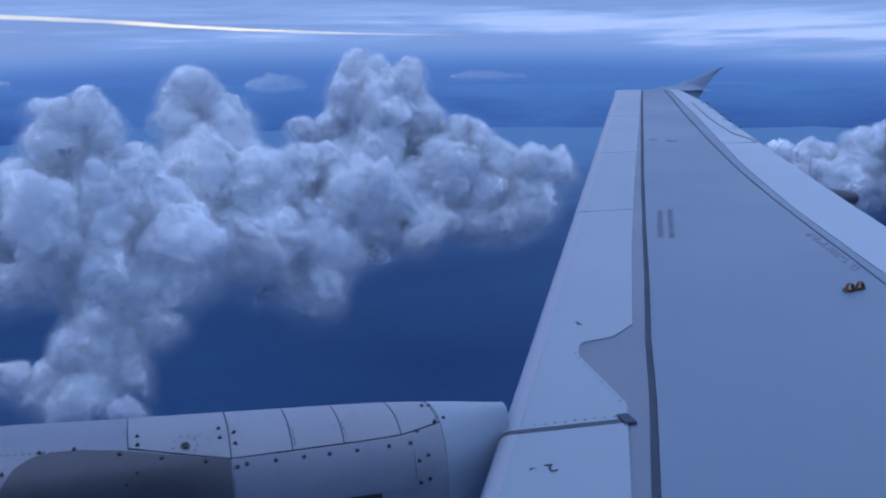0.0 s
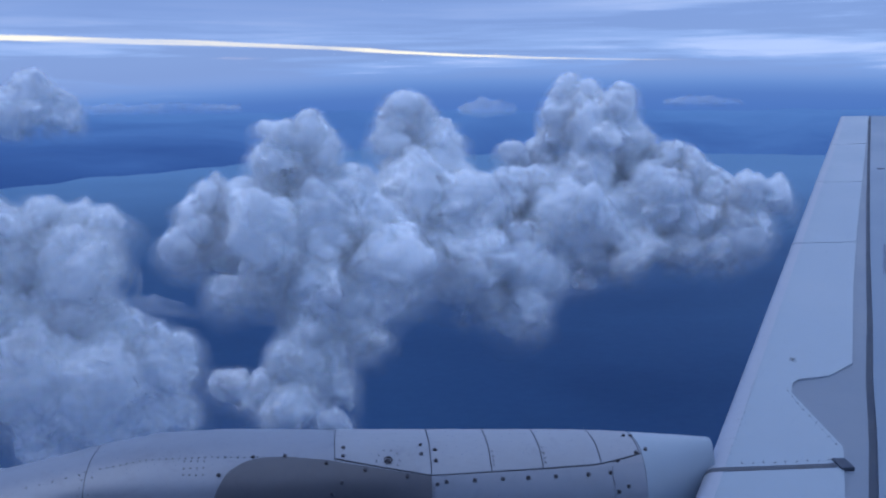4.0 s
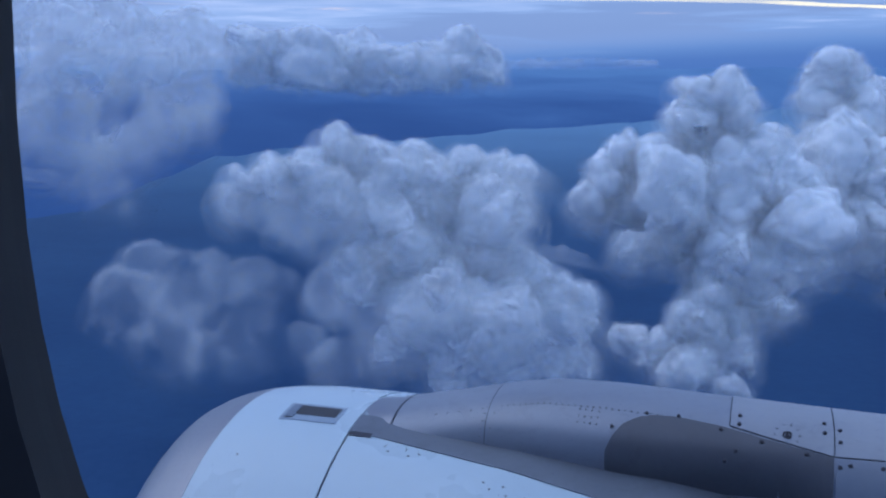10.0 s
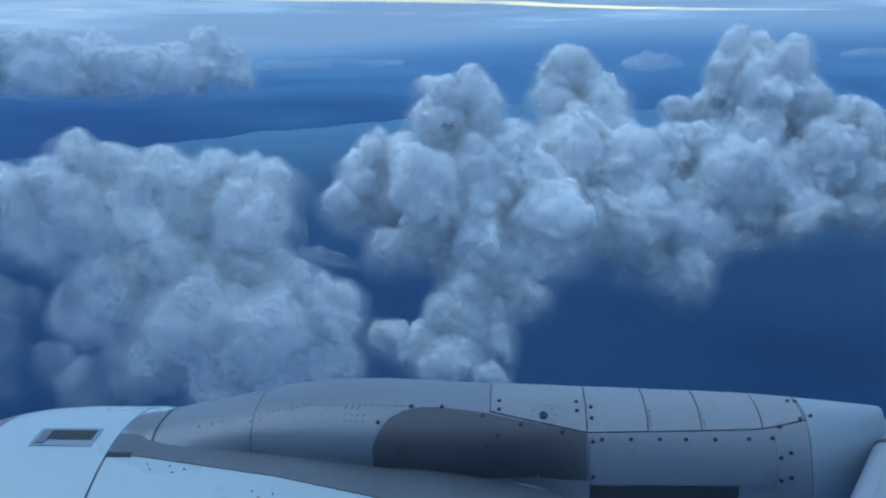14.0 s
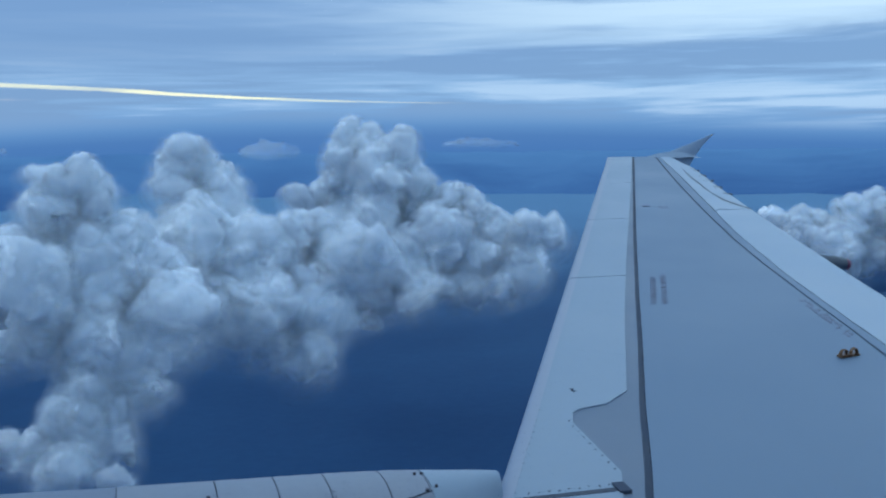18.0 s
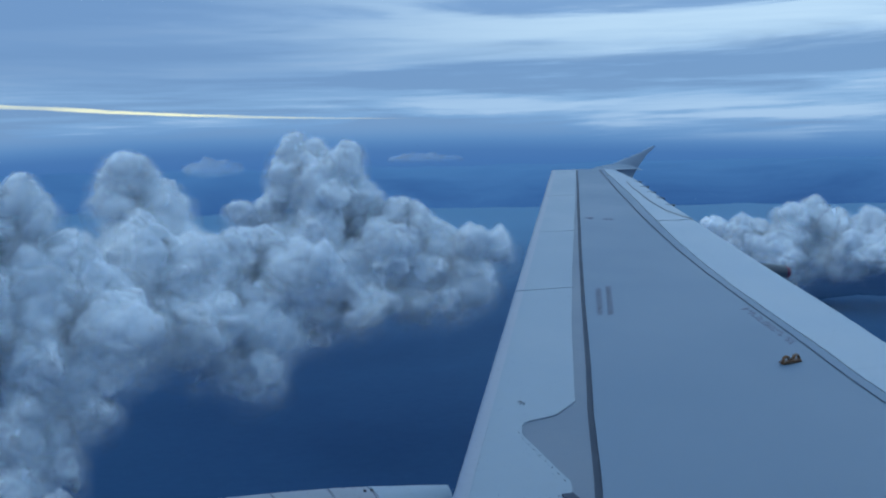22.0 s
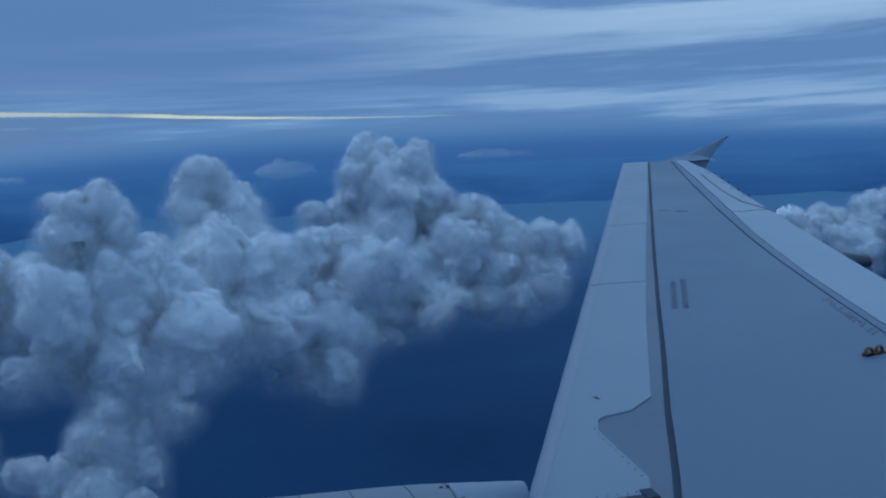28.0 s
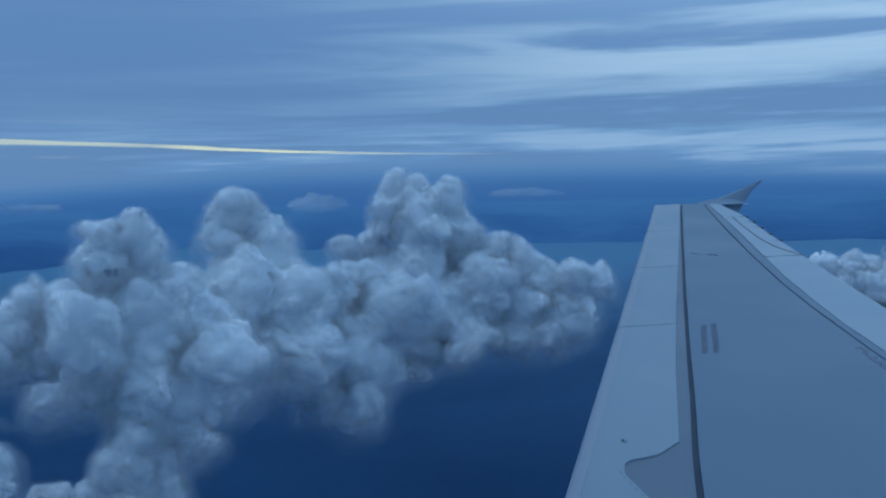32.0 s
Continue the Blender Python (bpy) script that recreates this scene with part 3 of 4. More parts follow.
engine = thing("jet_engine", "white engine nacelle with a grey metal inlet lip", "engine")
part("inlet_lip", barrel(-2.48, -2.172, 14), M_LIP, engine, "dull grey metal inlet lip")
part("fan_cowl", barrel(-2.171, -1.606, 14), M_COWL, engine, "glossy white front cowl")
part("cowl_joint", barrel(-1.61, -1.59, 2, off=-0.006), M_JOINT, engine)
part("rear_cowl", barrel(-1.596, 1.3, 34, off=0.0), M_COWL, engine, "white rear cowl")


def duct():
    bm = bmesh.new()
    rows = []
    for x, r in ((-2.48, 0.95), (-2.45, 0.91), (-2.36, 0.88), (-2.0, 0.86), (-1.7, 0.87)):
        rows.append([bm.verts.new((x, EY + r * math.sin(2 * math.pi * j / 48), EZ + r * math.cos(2 * math.pi * j / 48))) for j in range(48)])
    for a, b in zip(rows, rows[1:]):
        for j in range(48):
            bm.faces.new((a[j], a[(j + 1) % 48], b[(j + 1) % 48], b[j]))
    bm.faces.new(rows[-1])
    return bm


part("inlet_duct", duct(), M_DUCT, engine)


def nozzle():
    bm = bmesh.new()
    rows = []
    for x, r in ((1.3, 0.78), (1.7, 0.62), (2.0, 0.50)):
        rows.append([bm.verts.new((x, EY + r * math.sin(2 * math.pi * j / 40), EZ + r * math.cos(2 * math.pi * j / 40))) for j in range(40)])
    for a, b in zip(rows, rows[1:]):
        for j in range(40):
            bm.faces.new((a[j], a[(j + 1) % 40], b[(j + 1) % 40], b[j]))
    bm.faces.new(rows[0][::-1]), bm.faces.new(rows[-1])
    return bm


part("nozzle", nozzle(), M_LIP, engine)
# the vent on the front cowl: a sunk dark tray in a grey frame
vent = part("vent", barrel(-1.945, -1.685, 4, 6, 0.003, -11.8, -4.6, 0.004), M_FENCE, engine, "sunken grey rectangular vent")
part("vent_mouth", barrel(-1.905, -1.70, 4, 6, 0.005, -9.6, -5.6, 0.004), M_DUCT, vent, "dark vent mouth")
part("vent_lip", barrel(-1.925, -1.885, 2, 6, 0.007, -11.0, -5.4, 0.004), M_PANEL, vent)
# latch marks on the rear cowl
for ax, ap in ((-1.42, -17.0), (-1.40, -18.6), (-1.33, -17.4), (-1.31, -19.2), (-1.27, -18.2), (-0.98, -23.5), (-0.95, -25.0), (-0.90, -24.0), (-0.88, -26.0), (-2.02, -24.0)):
    p = nac(ax, ap, 0.001)
    stud("rivet", RIVET, engine, p, (0, math.sin(radians(ap)), math.cos(radians(ap))))
part("front_bracket", barrel(-1.60, -1.50, 3, 3, 0.004, -15.2, -13.8, 0.006), M_BOLT, engine, "small dark fitting at the cowl corner")

# ---------------------------------------------------------------- pylon
PX = (-1.62, -1.5, -1.42, -1.17, -1.0, -0.8, -0.55, -0.3, 0.0, 0.3, 0.6, 0.95, 1.15, 1.4, 1.56)
PT = (-1.468, -1.455, -1.43, -1.375, -1.335, -1.302, -1.298, -1.306, -1.320, -1.330, -1.340, -1.352, -1.362, -1.375, -1.39)


def py_top(x):
    return along(x, PX, PT)


def py_half(x):
    return along(x, (-1.62, -1.4, -1.0, -0.5, 0.0, 0.3, 1.0, 1.15, 1.3, 1.42, 1.56), (0.275, 0.29, 0.33, 0.36, 0.335, 0.32, 0.31, 0.27, 0.19, 0.12, 0.06))


def py_low(x):
    return along(x, (-1.62, -1.0, -0.3, 0.2, 0.3, 0.8, 1.0, 1.56), (-1.72, -1.76, -1.78, -1.74, -1.72, -1.72, -1.78, -1.80))


def pyl(x, a, off=0.0):
    """A point of the pylon's skin; a: degrees from its crown, negative towards the cabin."""
    p = 2 / 2.7
    s, c = math.sin(radians(a)), math.cos(radians(a))
    w, t, b = py_half(x) + off, py_top(x) + off, py_low(x)
    z = b + (t - b) * abs(c) ** p
    tuck = along(x, (-1.45, -1.1, 0.1, 0.29, 1.0, 1.15), (0.0, 0.42, 0.42, 0.12, 0.12, 0.0)) * min(1.0, max(0.0, (-1.40 - z) / 0.26)) ** 1.2
    return Vector((x, EY + w * (1 - tuck) * math.copysign(abs(s) ** p, s), z))


def pyl_n(x, a):
    q = (pyl(x, a + 1) - pyl(x, a - 1)).cross(pyl(x + 0.01, a) - pyl(x - 0.01, a))
    return q if q.z > 0 or q.y < 0 else -q


def py_plate(x0, x1, a0, a1, off, thick, nx=8, na=10):
    def place(u, v, d):
        x = x0 + (x1 - x0) * u
        lo, hi = (a0(x) if callable(a0) else a0), (a1(x) if callable(a1) else a1)
        return pyl(x, lo + (hi - lo) * v, off + d)
    return sheet(nx, na, place, thick)


def z_angle(x, z):
    """The crown angle at which the near side of the pylon has height z."""
    f = min(1.0, max(0.0, (z - py_low(x)) / (py_top(x) - py_low(x))))
    return -math.degrees(math.acos(f ** (2.7 / 2)))


pylon = thing("engine_pylon", "riveted grey metal pylon between engine and wing", "pylon")
part("fairing_body", py_plate(-1.62, 1.46, -90, 90, 0.0, 0.02, 60, 40), M_PYLON, pylon, "weathered grey pylon skin")
part("front_band", py_plate(-1.60, -1.455, -88, 88, 0.003, 0.004, 3, 30), M_LIP, pylon, "darker grey band at the pylon's front")
part("band_joint", py_plate(-1.455, -1.448, -88, 88, 0.0035, 0.003, 1, 30), M_JOINT, pylon)
CAP_Z = -1.40
seams = (-0.09, 0.285, 0.52, 0.725, 0.96, 1.13)


def cap_low(x):
    return z_angle(x, along(x, (-0.09, 0.285, 0.95, 1.14), (-1.347, -1.408, -1.402, -1.385)))


for a0, a1 in zip(seams, seams[1:]):
    part("cap_panel", py_plate(a0 + 0.003, a1 - 0.003, cap_low, 60, 0.004, 0.005, 5, 14), M_CAP, pylon, "scuffed grey cap panel")
for sx in seams:
    part("seam", py_plate(sx - 0.002, sx + 0.002, cap_low, 60, 0.002, 0.003, 1, 14), M_JOINT, pylon)
part("seam", py_plate(-0.09, 1.14, lambda x: z_angle(x, along(x, (-0.09, 0.285, 0.95, 1.14), (-1.347, -1.408, -1.402, -1.385)) - 0.0022), cap_low, 0.0025, 0.003, 30, 1), M_JOINT, pylon)


def patch_top(x):
    return z_angle(x, along(x, (-0.545, -0.52, -0.49, -0.43, -0.37, -0.28, -0.11, 0.08, 0.28), (-1.46, -1.40, -1.365, -1.342, -1.335, -1.336, -1.352, -1.382, -1.411)))


part("dark_panel", py_plate(-0.545, 0.283, -76, patch_top, 0.004, 0.005, 40, 12), M_PATCH, pylon, "dark grey rounded side panel")
part("side_panel", py_plate(0.293, 1.0, lambda x: z_angle(x, -1.60), lambda x: z_angle(x, along(x, (0.29, 1.0), (-1.418, -1.412))), 0.005, 0.008, 16, 8), M_SIDE, pylon, "blue-grey bolted side panel")
# shade of the gap below the side panel, laid on as a dark sheet
part("undercut_shade", py_plate(0.293, 0.86, -89.5, lambda x: z_angle(x, -1.605), 0.002, 0.004, 10, 6), M_DUCT, pylon, "dark sheet standing for the shaded gap under the side panel")
part("aft_fairing", py_plate(1.14, 1.465, -88, 88, 0.004, 0.006, 12, 30), M_SLAT, pylon, "smooth white fairing joining the wing")
part("aft_side_panel", py_plate(1.003, 1.137, -88, lambda x: z_angle(x, -1.412), 0.004, 0.006, 6, 10), M_SIDE, pylon)

for bx in (0.34, 0.45, 0.56, 0.66, 0.77, 0.90, 0.99):
    a = z_angle(bx, -1.434)
    stud("bolt", BOLT, pylon, pyl(bx, a, 0.011), pyl_n(bx, a))
for bx, bz in ((1.02, -1.50), (1.06, -1.485), (1.02, -1.585), (1.06, -1.575), (1.115, -1.385), (1.16, -1.38), (1.03, -1.40), (1.1, -1.335), (1.13, -1.345),
               (0.305, -1.37), (0.305, -1.44), (0.305, -1.57), (0.305, -1.345), (0.25, -1.335), (0.25, -1.352), (-0.055, -1.328), (-0.055, -1.345), (0.19, -1.41), (0.03, -1.385),
               (-0.12, -1.36), (-0.28, -1.335), (-0.40, -1.333), (-0.525, -1.375), (-0.06, -1.42), (-0.10, -1.46)):
    a = z_angle(bx, bz)
    stud("bolt", BOLT, pylon, pyl(bx, a, 0.008), pyl_n(bx, a))
# rivet rows on the front half
for q in range(26):
    bx = -0.98 + 0.62 * q / 25
    a = z_angle(bx, py_top(bx) - 0.028)
    stud("rivet", RIVET, pylon, pyl(bx, a, 0.001), pyl_n(bx, a))
for q in range(9):
    bx = -1.03 - 0.012 * q * 0.3
    a = -24 - 7.0 * q
    stud("rivet", RIVET, pylon, pyl(bx - 0.01, a, 0.001), pyl_n(bx, a))
    if q % 2:
        stud("rivet", RIVET, pylon, pyl(bx + 0.03, a, 0.001), pyl_n(bx, a))
for q in range(5):
    bx = -1.26 + 0.05 * q
    a = z_angle(bx, py_top(bx) - 0.03)
    stud("bolt", RIVET, pylon, pyl(bx, a, 0.002), pyl_n(bx, a))
for q in range(3):
    a = -50 - 8 * q
    stud("bolt", RIVET, pylon, pyl(-1.28 - 0.01 * q, a, 0.002), pyl_n(-1.28, a))
for q in range(12):
    bx, bz = -0.66 + 0.025 * (q % 4), -1.335 - 0.018 * (q // 4)
    a = z_angle(bx, bz)
    stud("rivet", RIVET, pylon, pyl(bx, a, 0.001), pyl_n(bx, a))
for sx in (0.52, 0.725):
    for q in range(4):
        a = z_angle(sx, -1.355 - 0.011 * q)
        stud("rivet", RIVET, pylon, pyl(sx + 0.012, a, 0.005), pyl_n(sx, a))
part("skin_seam", py_plate(-1.034, -1.031, -88, 40, 0.0015, 0.003, 1, 24), M_JOINT, pylon)


def ring_mesh(r, w):
    bm = bmesh.new()
    rows = [[bm.verts.new((q * math.cos(2 * math.pi * j / 20), q * math.sin(2 * math.pi * j / 20), z)) for j in range(20)] for q, z in ((r, 0.0), (r, 0.004), (r - w, 0.004), (r - w, 0.0))]
    for a, b in zip(rows, rows[1:]):
        for j in range(20):
            bm.faces.new((a[j], a[(j + 1) % 20], b[(j + 1) % 20], b[j]))
    return finish("drain_ring", bm, M_BOLT)


ang = z_angle(0.118, -1.362)
stud("drain_ring", ring_mesh(0.017, 0.006), pylon, pyl(0.118, ang, 0.005), pyl_n(0.118, ang))
stud("bolt", BOLT, pylon, pyl(0.118, ang, 0.005), pyl_n(0.118, ang))
for q in range(10):
    a = 2 * math.pi * q / 10
    bx, bz = 0.118 + 0.045 * math.cos(a), -1.362 + 0.024 * math.sin(a)
    stud("rivet", RIVET, pylon, pyl(bx, z_angle(bx, bz), 0.004), pyl_n(bx, z_angle(bx, bz)))


def sill(u, v, d):
    x = -1.60 + 1.9 * u
    edge = -13.8 - (x + 1.595) * 8.3
    return nac(x, edge + (7.0 + 9 * u) * v, 0.004 + d)


part("fairing_strip", sheet(24, 4, sill, 0.006), M_SILL, pylon, "grey sill along the cowl's upper edge")

# ---------------------------------------------------------------- cabin wall and window
WY = 0.14
WC, WZ, WA, WB = 0.040, -0.010, 0.163, 0.160


def oval(t, grow=0.0, n=2.3):
    c, s = math.cos(t), math.sin(t)
    return (WC + (WA + grow) * math.copysign(abs(c) ** (2 / n), c), WZ + (WB + grow) * math.copysign(abs(s) ** (2 / n), s))


def collar(stages, n=72):
    """A closed band round the window through (growth, depth) stages."""
    bm = bmesh.new()
    rows = []
    for g, y in stages:
        rows.append([bm.verts.new((oval(2 * math.pi * j / n, g)[0], y, oval(2 * math.pi * j / n, g)[1])) for j in range(n)])
    for a, b in zip(rows, rows[1:] + rows[:1]):
        for j in range(n):
            k2 = (j + 1) % n
            bm.faces.new((a[j], a[k2], b[k2], b[j]))
    return bm


def wall_with_hole(y0, y1, x0, x1, z0, z1, grow):
    bm = bmesh.new()
    n = 72
    rows = []
    for y, full in ((y0, True), (y0, False), (y1, False), (y1, True)):
        row = []
        for j in range(n):
            t = 2 * math.pi * j / n
            ox, oz = oval(t, grow)
            if full:
                c, s = math.cos(t), math.sin(t)
                f = min((x1 if c > 0 else x0) / c if abs(c) > 1e-6 else 1e9, (z1 if s > 0 else z0) / s if abs(s) > 1e-6 else 1e9)
                row.append(bm.verts.new((c * f, y, s * f)))
            else:
                row.append(bm.verts.new((ox, y, oz)))
        rows.append(row)
    for a, b in zip(rows, rows[1:] + rows[:1]):
        for j in range(n):
            k2 = (j + 1) % n
            bm.faces.new((a[j], a[k2], b[k2], b[j]))
    return bm


tagged(new("wall_cabin", finish("wall_cabin", wall_with_hole(WY - 0.02, WY + 0.012, -2.6, 2.6, -0.9, 0.9, 0.027), M_LINER)), "dark grey-brown cabin side lining round the window", "wall", kind="structure")
tagged(new("wall_fuselage", finish("wall_fuselage", wall_with_hole(WY + 0.05, WY + 0.10, -7.0, 7.0, -2.5, 2.0, 0.13), M_HULL)), "white outer skin of the fuselage", "wall", kind="structure")
win = thing("window_1", "cabin window with a black rubber rim", "window", kind="structure")
part("window_seal", collar(((0.0, WY), (0.0, WY + 0.011), (0.028, WY + 0.011), (0.028, WY + 0.006), (0.0125, WY - 0.003), (0.0125, WY))), M_RIM, win, "black rubber window seal")
part("bezel", collar(((0.0125, WY - 0.004), (0.0125, WY + 0.0), (0.03, WY - 0.018), (0.05, WY - 0.024), (0.05, WY - 0.030), (0.026, WY - 0.024))), M_LINER, win, "grey-brown moulded bezel")


def pane_mesh():
    bm = bmesh.new()
    n = 72
    rows = [[bm.verts.new((oval(2 * math.pi * j / n, 0.004)[0], y, oval(2 * math.pi * j / n, 0.004)[1])) for j in range(n)] for y in (WY + 0.005, WY + 0.008)]
    bm.faces.new(rows[0]), bm.faces.new(rows[1][::-1])
    for j in range(n):
        bm.faces.new((rows[0][j], rows[0][(j + 1) % n], rows[1][(j + 1) % n], rows[1][j]))
    return bm


pane = part("pane", pane_mesh(), M_GLASS, win, "clear window pane", smooth=False)
pane.visible_shadow = False

# ---------------------------------------------------------------- clouds


def ball(level):
    bm = bmesh.new()
    bmesh.ops.create_icosphere(bm, subdivisions=level, radius=1)
    bm.verts.ensure_lookup_table()
    unit = np.array([v.co[:] for v in bm.verts])
    tri = np.array([[v.index for v in f.verts] for f in bm.faces])
    bm.free()
    return unit, tri


BALL = ball(2)


def blob_mesh(spheres, voxel, ease):
    """One skin round many spheres."""
    unit, tri = BALL
    sp = np.array(spheres)
    verts = (unit[None] * sp[:, None, 3:4] + sp[:, None, :3]).reshape(-1, 3)
    faces = (tri[None] + (np.arange(len(sp)) * len(unit))[:, None, None]).reshape(-1, 3)
    me = bpy.data.meshes.new("cloud_seed")
    me.vertices.add(len(verts)), me.loops.add(faces.size), me.polygons.add(len(faces))
    me.vertices.foreach_set("co", verts.ravel())
    me.loops.foreach_set("vertex_index", faces.ravel().astype(np.int32))
    me.polygons.foreach_set("loop_start", np.arange(0, faces.size, 3, dtype=np.int32))
    me.update(calc_edges=True)
    ob = new("cloud_seed", me)
    mod = ob.modifiers.new("skin", "REMESH")
    mod.mode, mod.voxel_size = "VOXEL", voxel
    sm = ob.modifiers.new("ease", "SMOOTH")
    sm.factor, sm.iterations = 0.5, ease
    deps = bpy.context.evaluated_depsgraph_get()
    out = bpy.data.meshes.new_from_object(ob.evaluated_get(deps))
    bpy.data.objects.remove(ob), bpy.data.meshes.remove(me)
    return out


def head_bump(p):
    """A field of round heads with creases between them."""
    d = noise.voronoi(p)[0][0]
    return max(0.0, 1.0 - 1.5 * d * d)


def billow(me, size, amp, seed, push=0.0, warp=0.0, spread=0.0):
    """Pushes the skin out into rounded heads at several sizes, crisper on top; spread: how much farther it reaches below."""
    n = len(me.vertices)
    co, nr = np.empty(n * 3), np.empty(n * 3)
    me.vertices.foreach_get("co", co)
    me.vertex_normals.foreach_get("vector", nr)
    co, nr = co.reshape(-1, 3), nr.reshape(-1, 3)
    off = Vector((seed * 17.3, seed * 5.1, seed * 9.7))
    d = np.empty(n)
    for i in range(n):
        p = Vector(co[i])
        q = p / size + off
        if warp:
            bend = noise.noise_vector(q * 0.45) * warp + noise.noise_vector(q * 1.3) * warp * 0.45
            co[i] += bend
            q = q + bend / size
        up = 0.66 + 0.34 * nr[i, 2]
        d[i] = amp * up * (head_bump(q) - 0.4 + 0.62 * (head_bump(q * 2.1) - 0.4) + 0.36 * (head_bump(q * 4.4) - 0.4)) + amp * 0.45 * noise.fractal(q * 1.3, 0.85, 2.1, 6)
    d += push * (1.0 + spread * (np.clip(0.5 - nr[:, 2] * 0.8, 0.0, 1.2) - 0.45))
    co += nr * d[:, None]
    me.vertices.foreach_set("co", co.ravel())
    me.update()
    me.polygons.foreach_set("use_smooth", [True] * len(me.polygons))


def sprout(lobes, dist, seed, deep, lean, buds, small):
    """Spheres for the given heads (bearing, elevation, radius in degrees), with buds on them and smaller buds on those."""
    rng = random.Random(seed)
    sp = []
    mid_el = sum(e for _, e, _ in lobes) / len(lobes)
    for az, el, r in lobes:
        d = dist * (1 + rng.uniform(-1, 1) * deep * math.radians(r) * 1.6 + lean * radians(el - mid_el))
        c, rad = way(az, el) * d, d * math.tan(radians(r)) * 0.93
        sp.append((*c, rad))
        for _ in range(buds):
            w = Vector((rng.gauss(0, 1), rng.gauss(-0.25, 1), rng.gauss(0.35, 1))).normalized()
            q = rad * rng.uniform(0.28, 0.52)
            b = c + w * (rad * 1.06 - q * rng.uniform(0.55, 0.8))
            sp.append((*b, q))
            for _ in range(small):
                w2 = (w + Vector((rng.gauss(0, 0.7), rng.gauss(0, 0.7), rng.gauss(0.25, 0.7)))).normalized()
                q2 = q * rng.uniform(0.28, 0.5)
                sp.append((*(b + w2 * (q * 1.04 - q2 * 0.5)), q2))
    return sp


SHELLS = ((0.6, 0.50), (2.4, 0.36), (4.8, 0.26), (8.0, 0.17), (12.5, 0.10), (18.0, 0.06))


def cloud(name, label, lobes, dist, seed, base, cover=1.0, deep=0.5, buds=8, small=2, group="cumulus clouds", lean=0.0, rough=1.0, fold=1.0, soft=1.0):
    """A cumulus of round heads. lobes: bearing, elevation and radius in degrees, seen from the window; dist: metres;
    base: the elevations between which the vapour thickens; cover: how dense it is; soft: how far its thin edge reaches."""
    sp = sprout(lobes, dist, seed, deep, lean, buds, small)
    centre = Vector(np.mean(np.array(sp)[:, :3], axis=0))
    sp = [(x - centre.x, y - centre.y, z - centre.z, r) for x, y, z, r in sp]
    px = dist / 1866
    g = rough * fold
    low, high = (dist * math.tan(radians(e)) - centre.z for e in base)
    # a thin cloud has no solid heart, only layers of vapour
    if cover >= 0.6:
        me = blob_mesh(sp, px * max(1.8, 2.6 * rough), 7)
        billow(me, px * 40 * rough, px * 8.0 * g, seed, -px * 2.0 * rough, px * 26 * g)
        me.materials.clear(), me.materials.append(cloud_matter("cloud", px, low, high, cover))
        ob = new(name, me)
    skin = blob_mesh(sp, px * max(2.6, 4.5 * rough), 5)
    billow(skin, px * 40 * rough, px * 8.0 * g, seed, -px * 1.0 * rough, px * 26 * g)
    for k0, (push, cov) in enumerate(SHELLS if cover >= 0.6 else SHELLS[:4]):
        v = skin.copy()
        billow(v, px * 34 * rough, px * (1.0 + 0.9 * k0) * g * soft, seed + 3.3 * (k0 + 1), px * push * rough * soft, 0.0, 1.75)
        v.materials.clear(), v.materials.append(cloud_matter("cloud_veil", px, low, high, cover, cov))
        if cover < 0.6 and k0 == 0:
            ob = new(name, v)
        else:
            part("veil", v, None, ob, "thin outer vapour")
    ob.location = centre
    tagged(ob, label, "cloud", group)
    bpy.data.meshes.remove(skin)
    return ob


cloud("cumulus_cloud", "tall towering white cumulus with a ragged head", [(-3.9, -1.0, 0.9), (-2.7, -1.2, 0.9), (-1.7, -2.2, 1.0), (-3.9, -2.6, 1.3), (-2.4, -3.5, 1.6), (-0.5, -4.5, 1.4), (-7.3, -4.5, 0.9), (-8.2, -5.7, 0.9), (-5.7, -4.9, 1.0), (-7.0, -6.7, 1.5), (-9.0, -6.9, 0.8), (-4.8, -6.6, 1.9), (-2.1, -6.3, 2.3), (0.7, -6.3, 1.9), (2.2, -7.8, 1.7), (1.6, -9.7, 1.8), (-1.8, -9.7, 2.3), (-4.6, -9.0, 1.7), (-6.5, -9.6, 1.2), (0.1, -11.8, 1.7), (-2.4, -12.1, 1.6), (1.2, -12.3, 0.9), (-3.4, -13.6, 1.5), (-1.3, -14.1, 1.5), (-2.8, -15.5, 1.4), (-5.3, -15.1, 1.2), (-6.7, -14.7, 0.9), (-4.0, -16.4, 1.3), (-1.5, -16.8, 0.9)], 400, 1, (-18.0, -12.5))
cloud("cumulus_cloud", "white cumulus tower with a long trailing foot", [(2.7, 0.3, 0.6), (3.4, 0.1, 0.7), (2.4, -0.5, 0.8), (3.9, -0.7, 0.8), (4.6, -1.6, 0.8), (2.5, -1.6, 1.0), (4.4, -2.6, 1.4), (5.6, -3.4, 1.0), (-1.9, -4.4, 0.9), (-0.2, -4.9, 1.0), (1.2, -5.2, 1.5), (3.4, -5.1, 2.4), (6.0, -5.5, 2.1), (8.5, -4.5, 1.1), (10.1, -4.2, 0.9), (7.6, -6.2, 1.9), (11.2, -5.7, 1.5), (12.8, -5.4, 1.0), (9.3, -8.1, 2.0), (6.0, -8.5, 2.4), (3.9, -8.3, 1.7), (6.9, -10.2, 1.3), (9.2, -10.5, 1.2), (8.4, -11.6, 0.9)], 450, 21, (-15.5, -8.0))
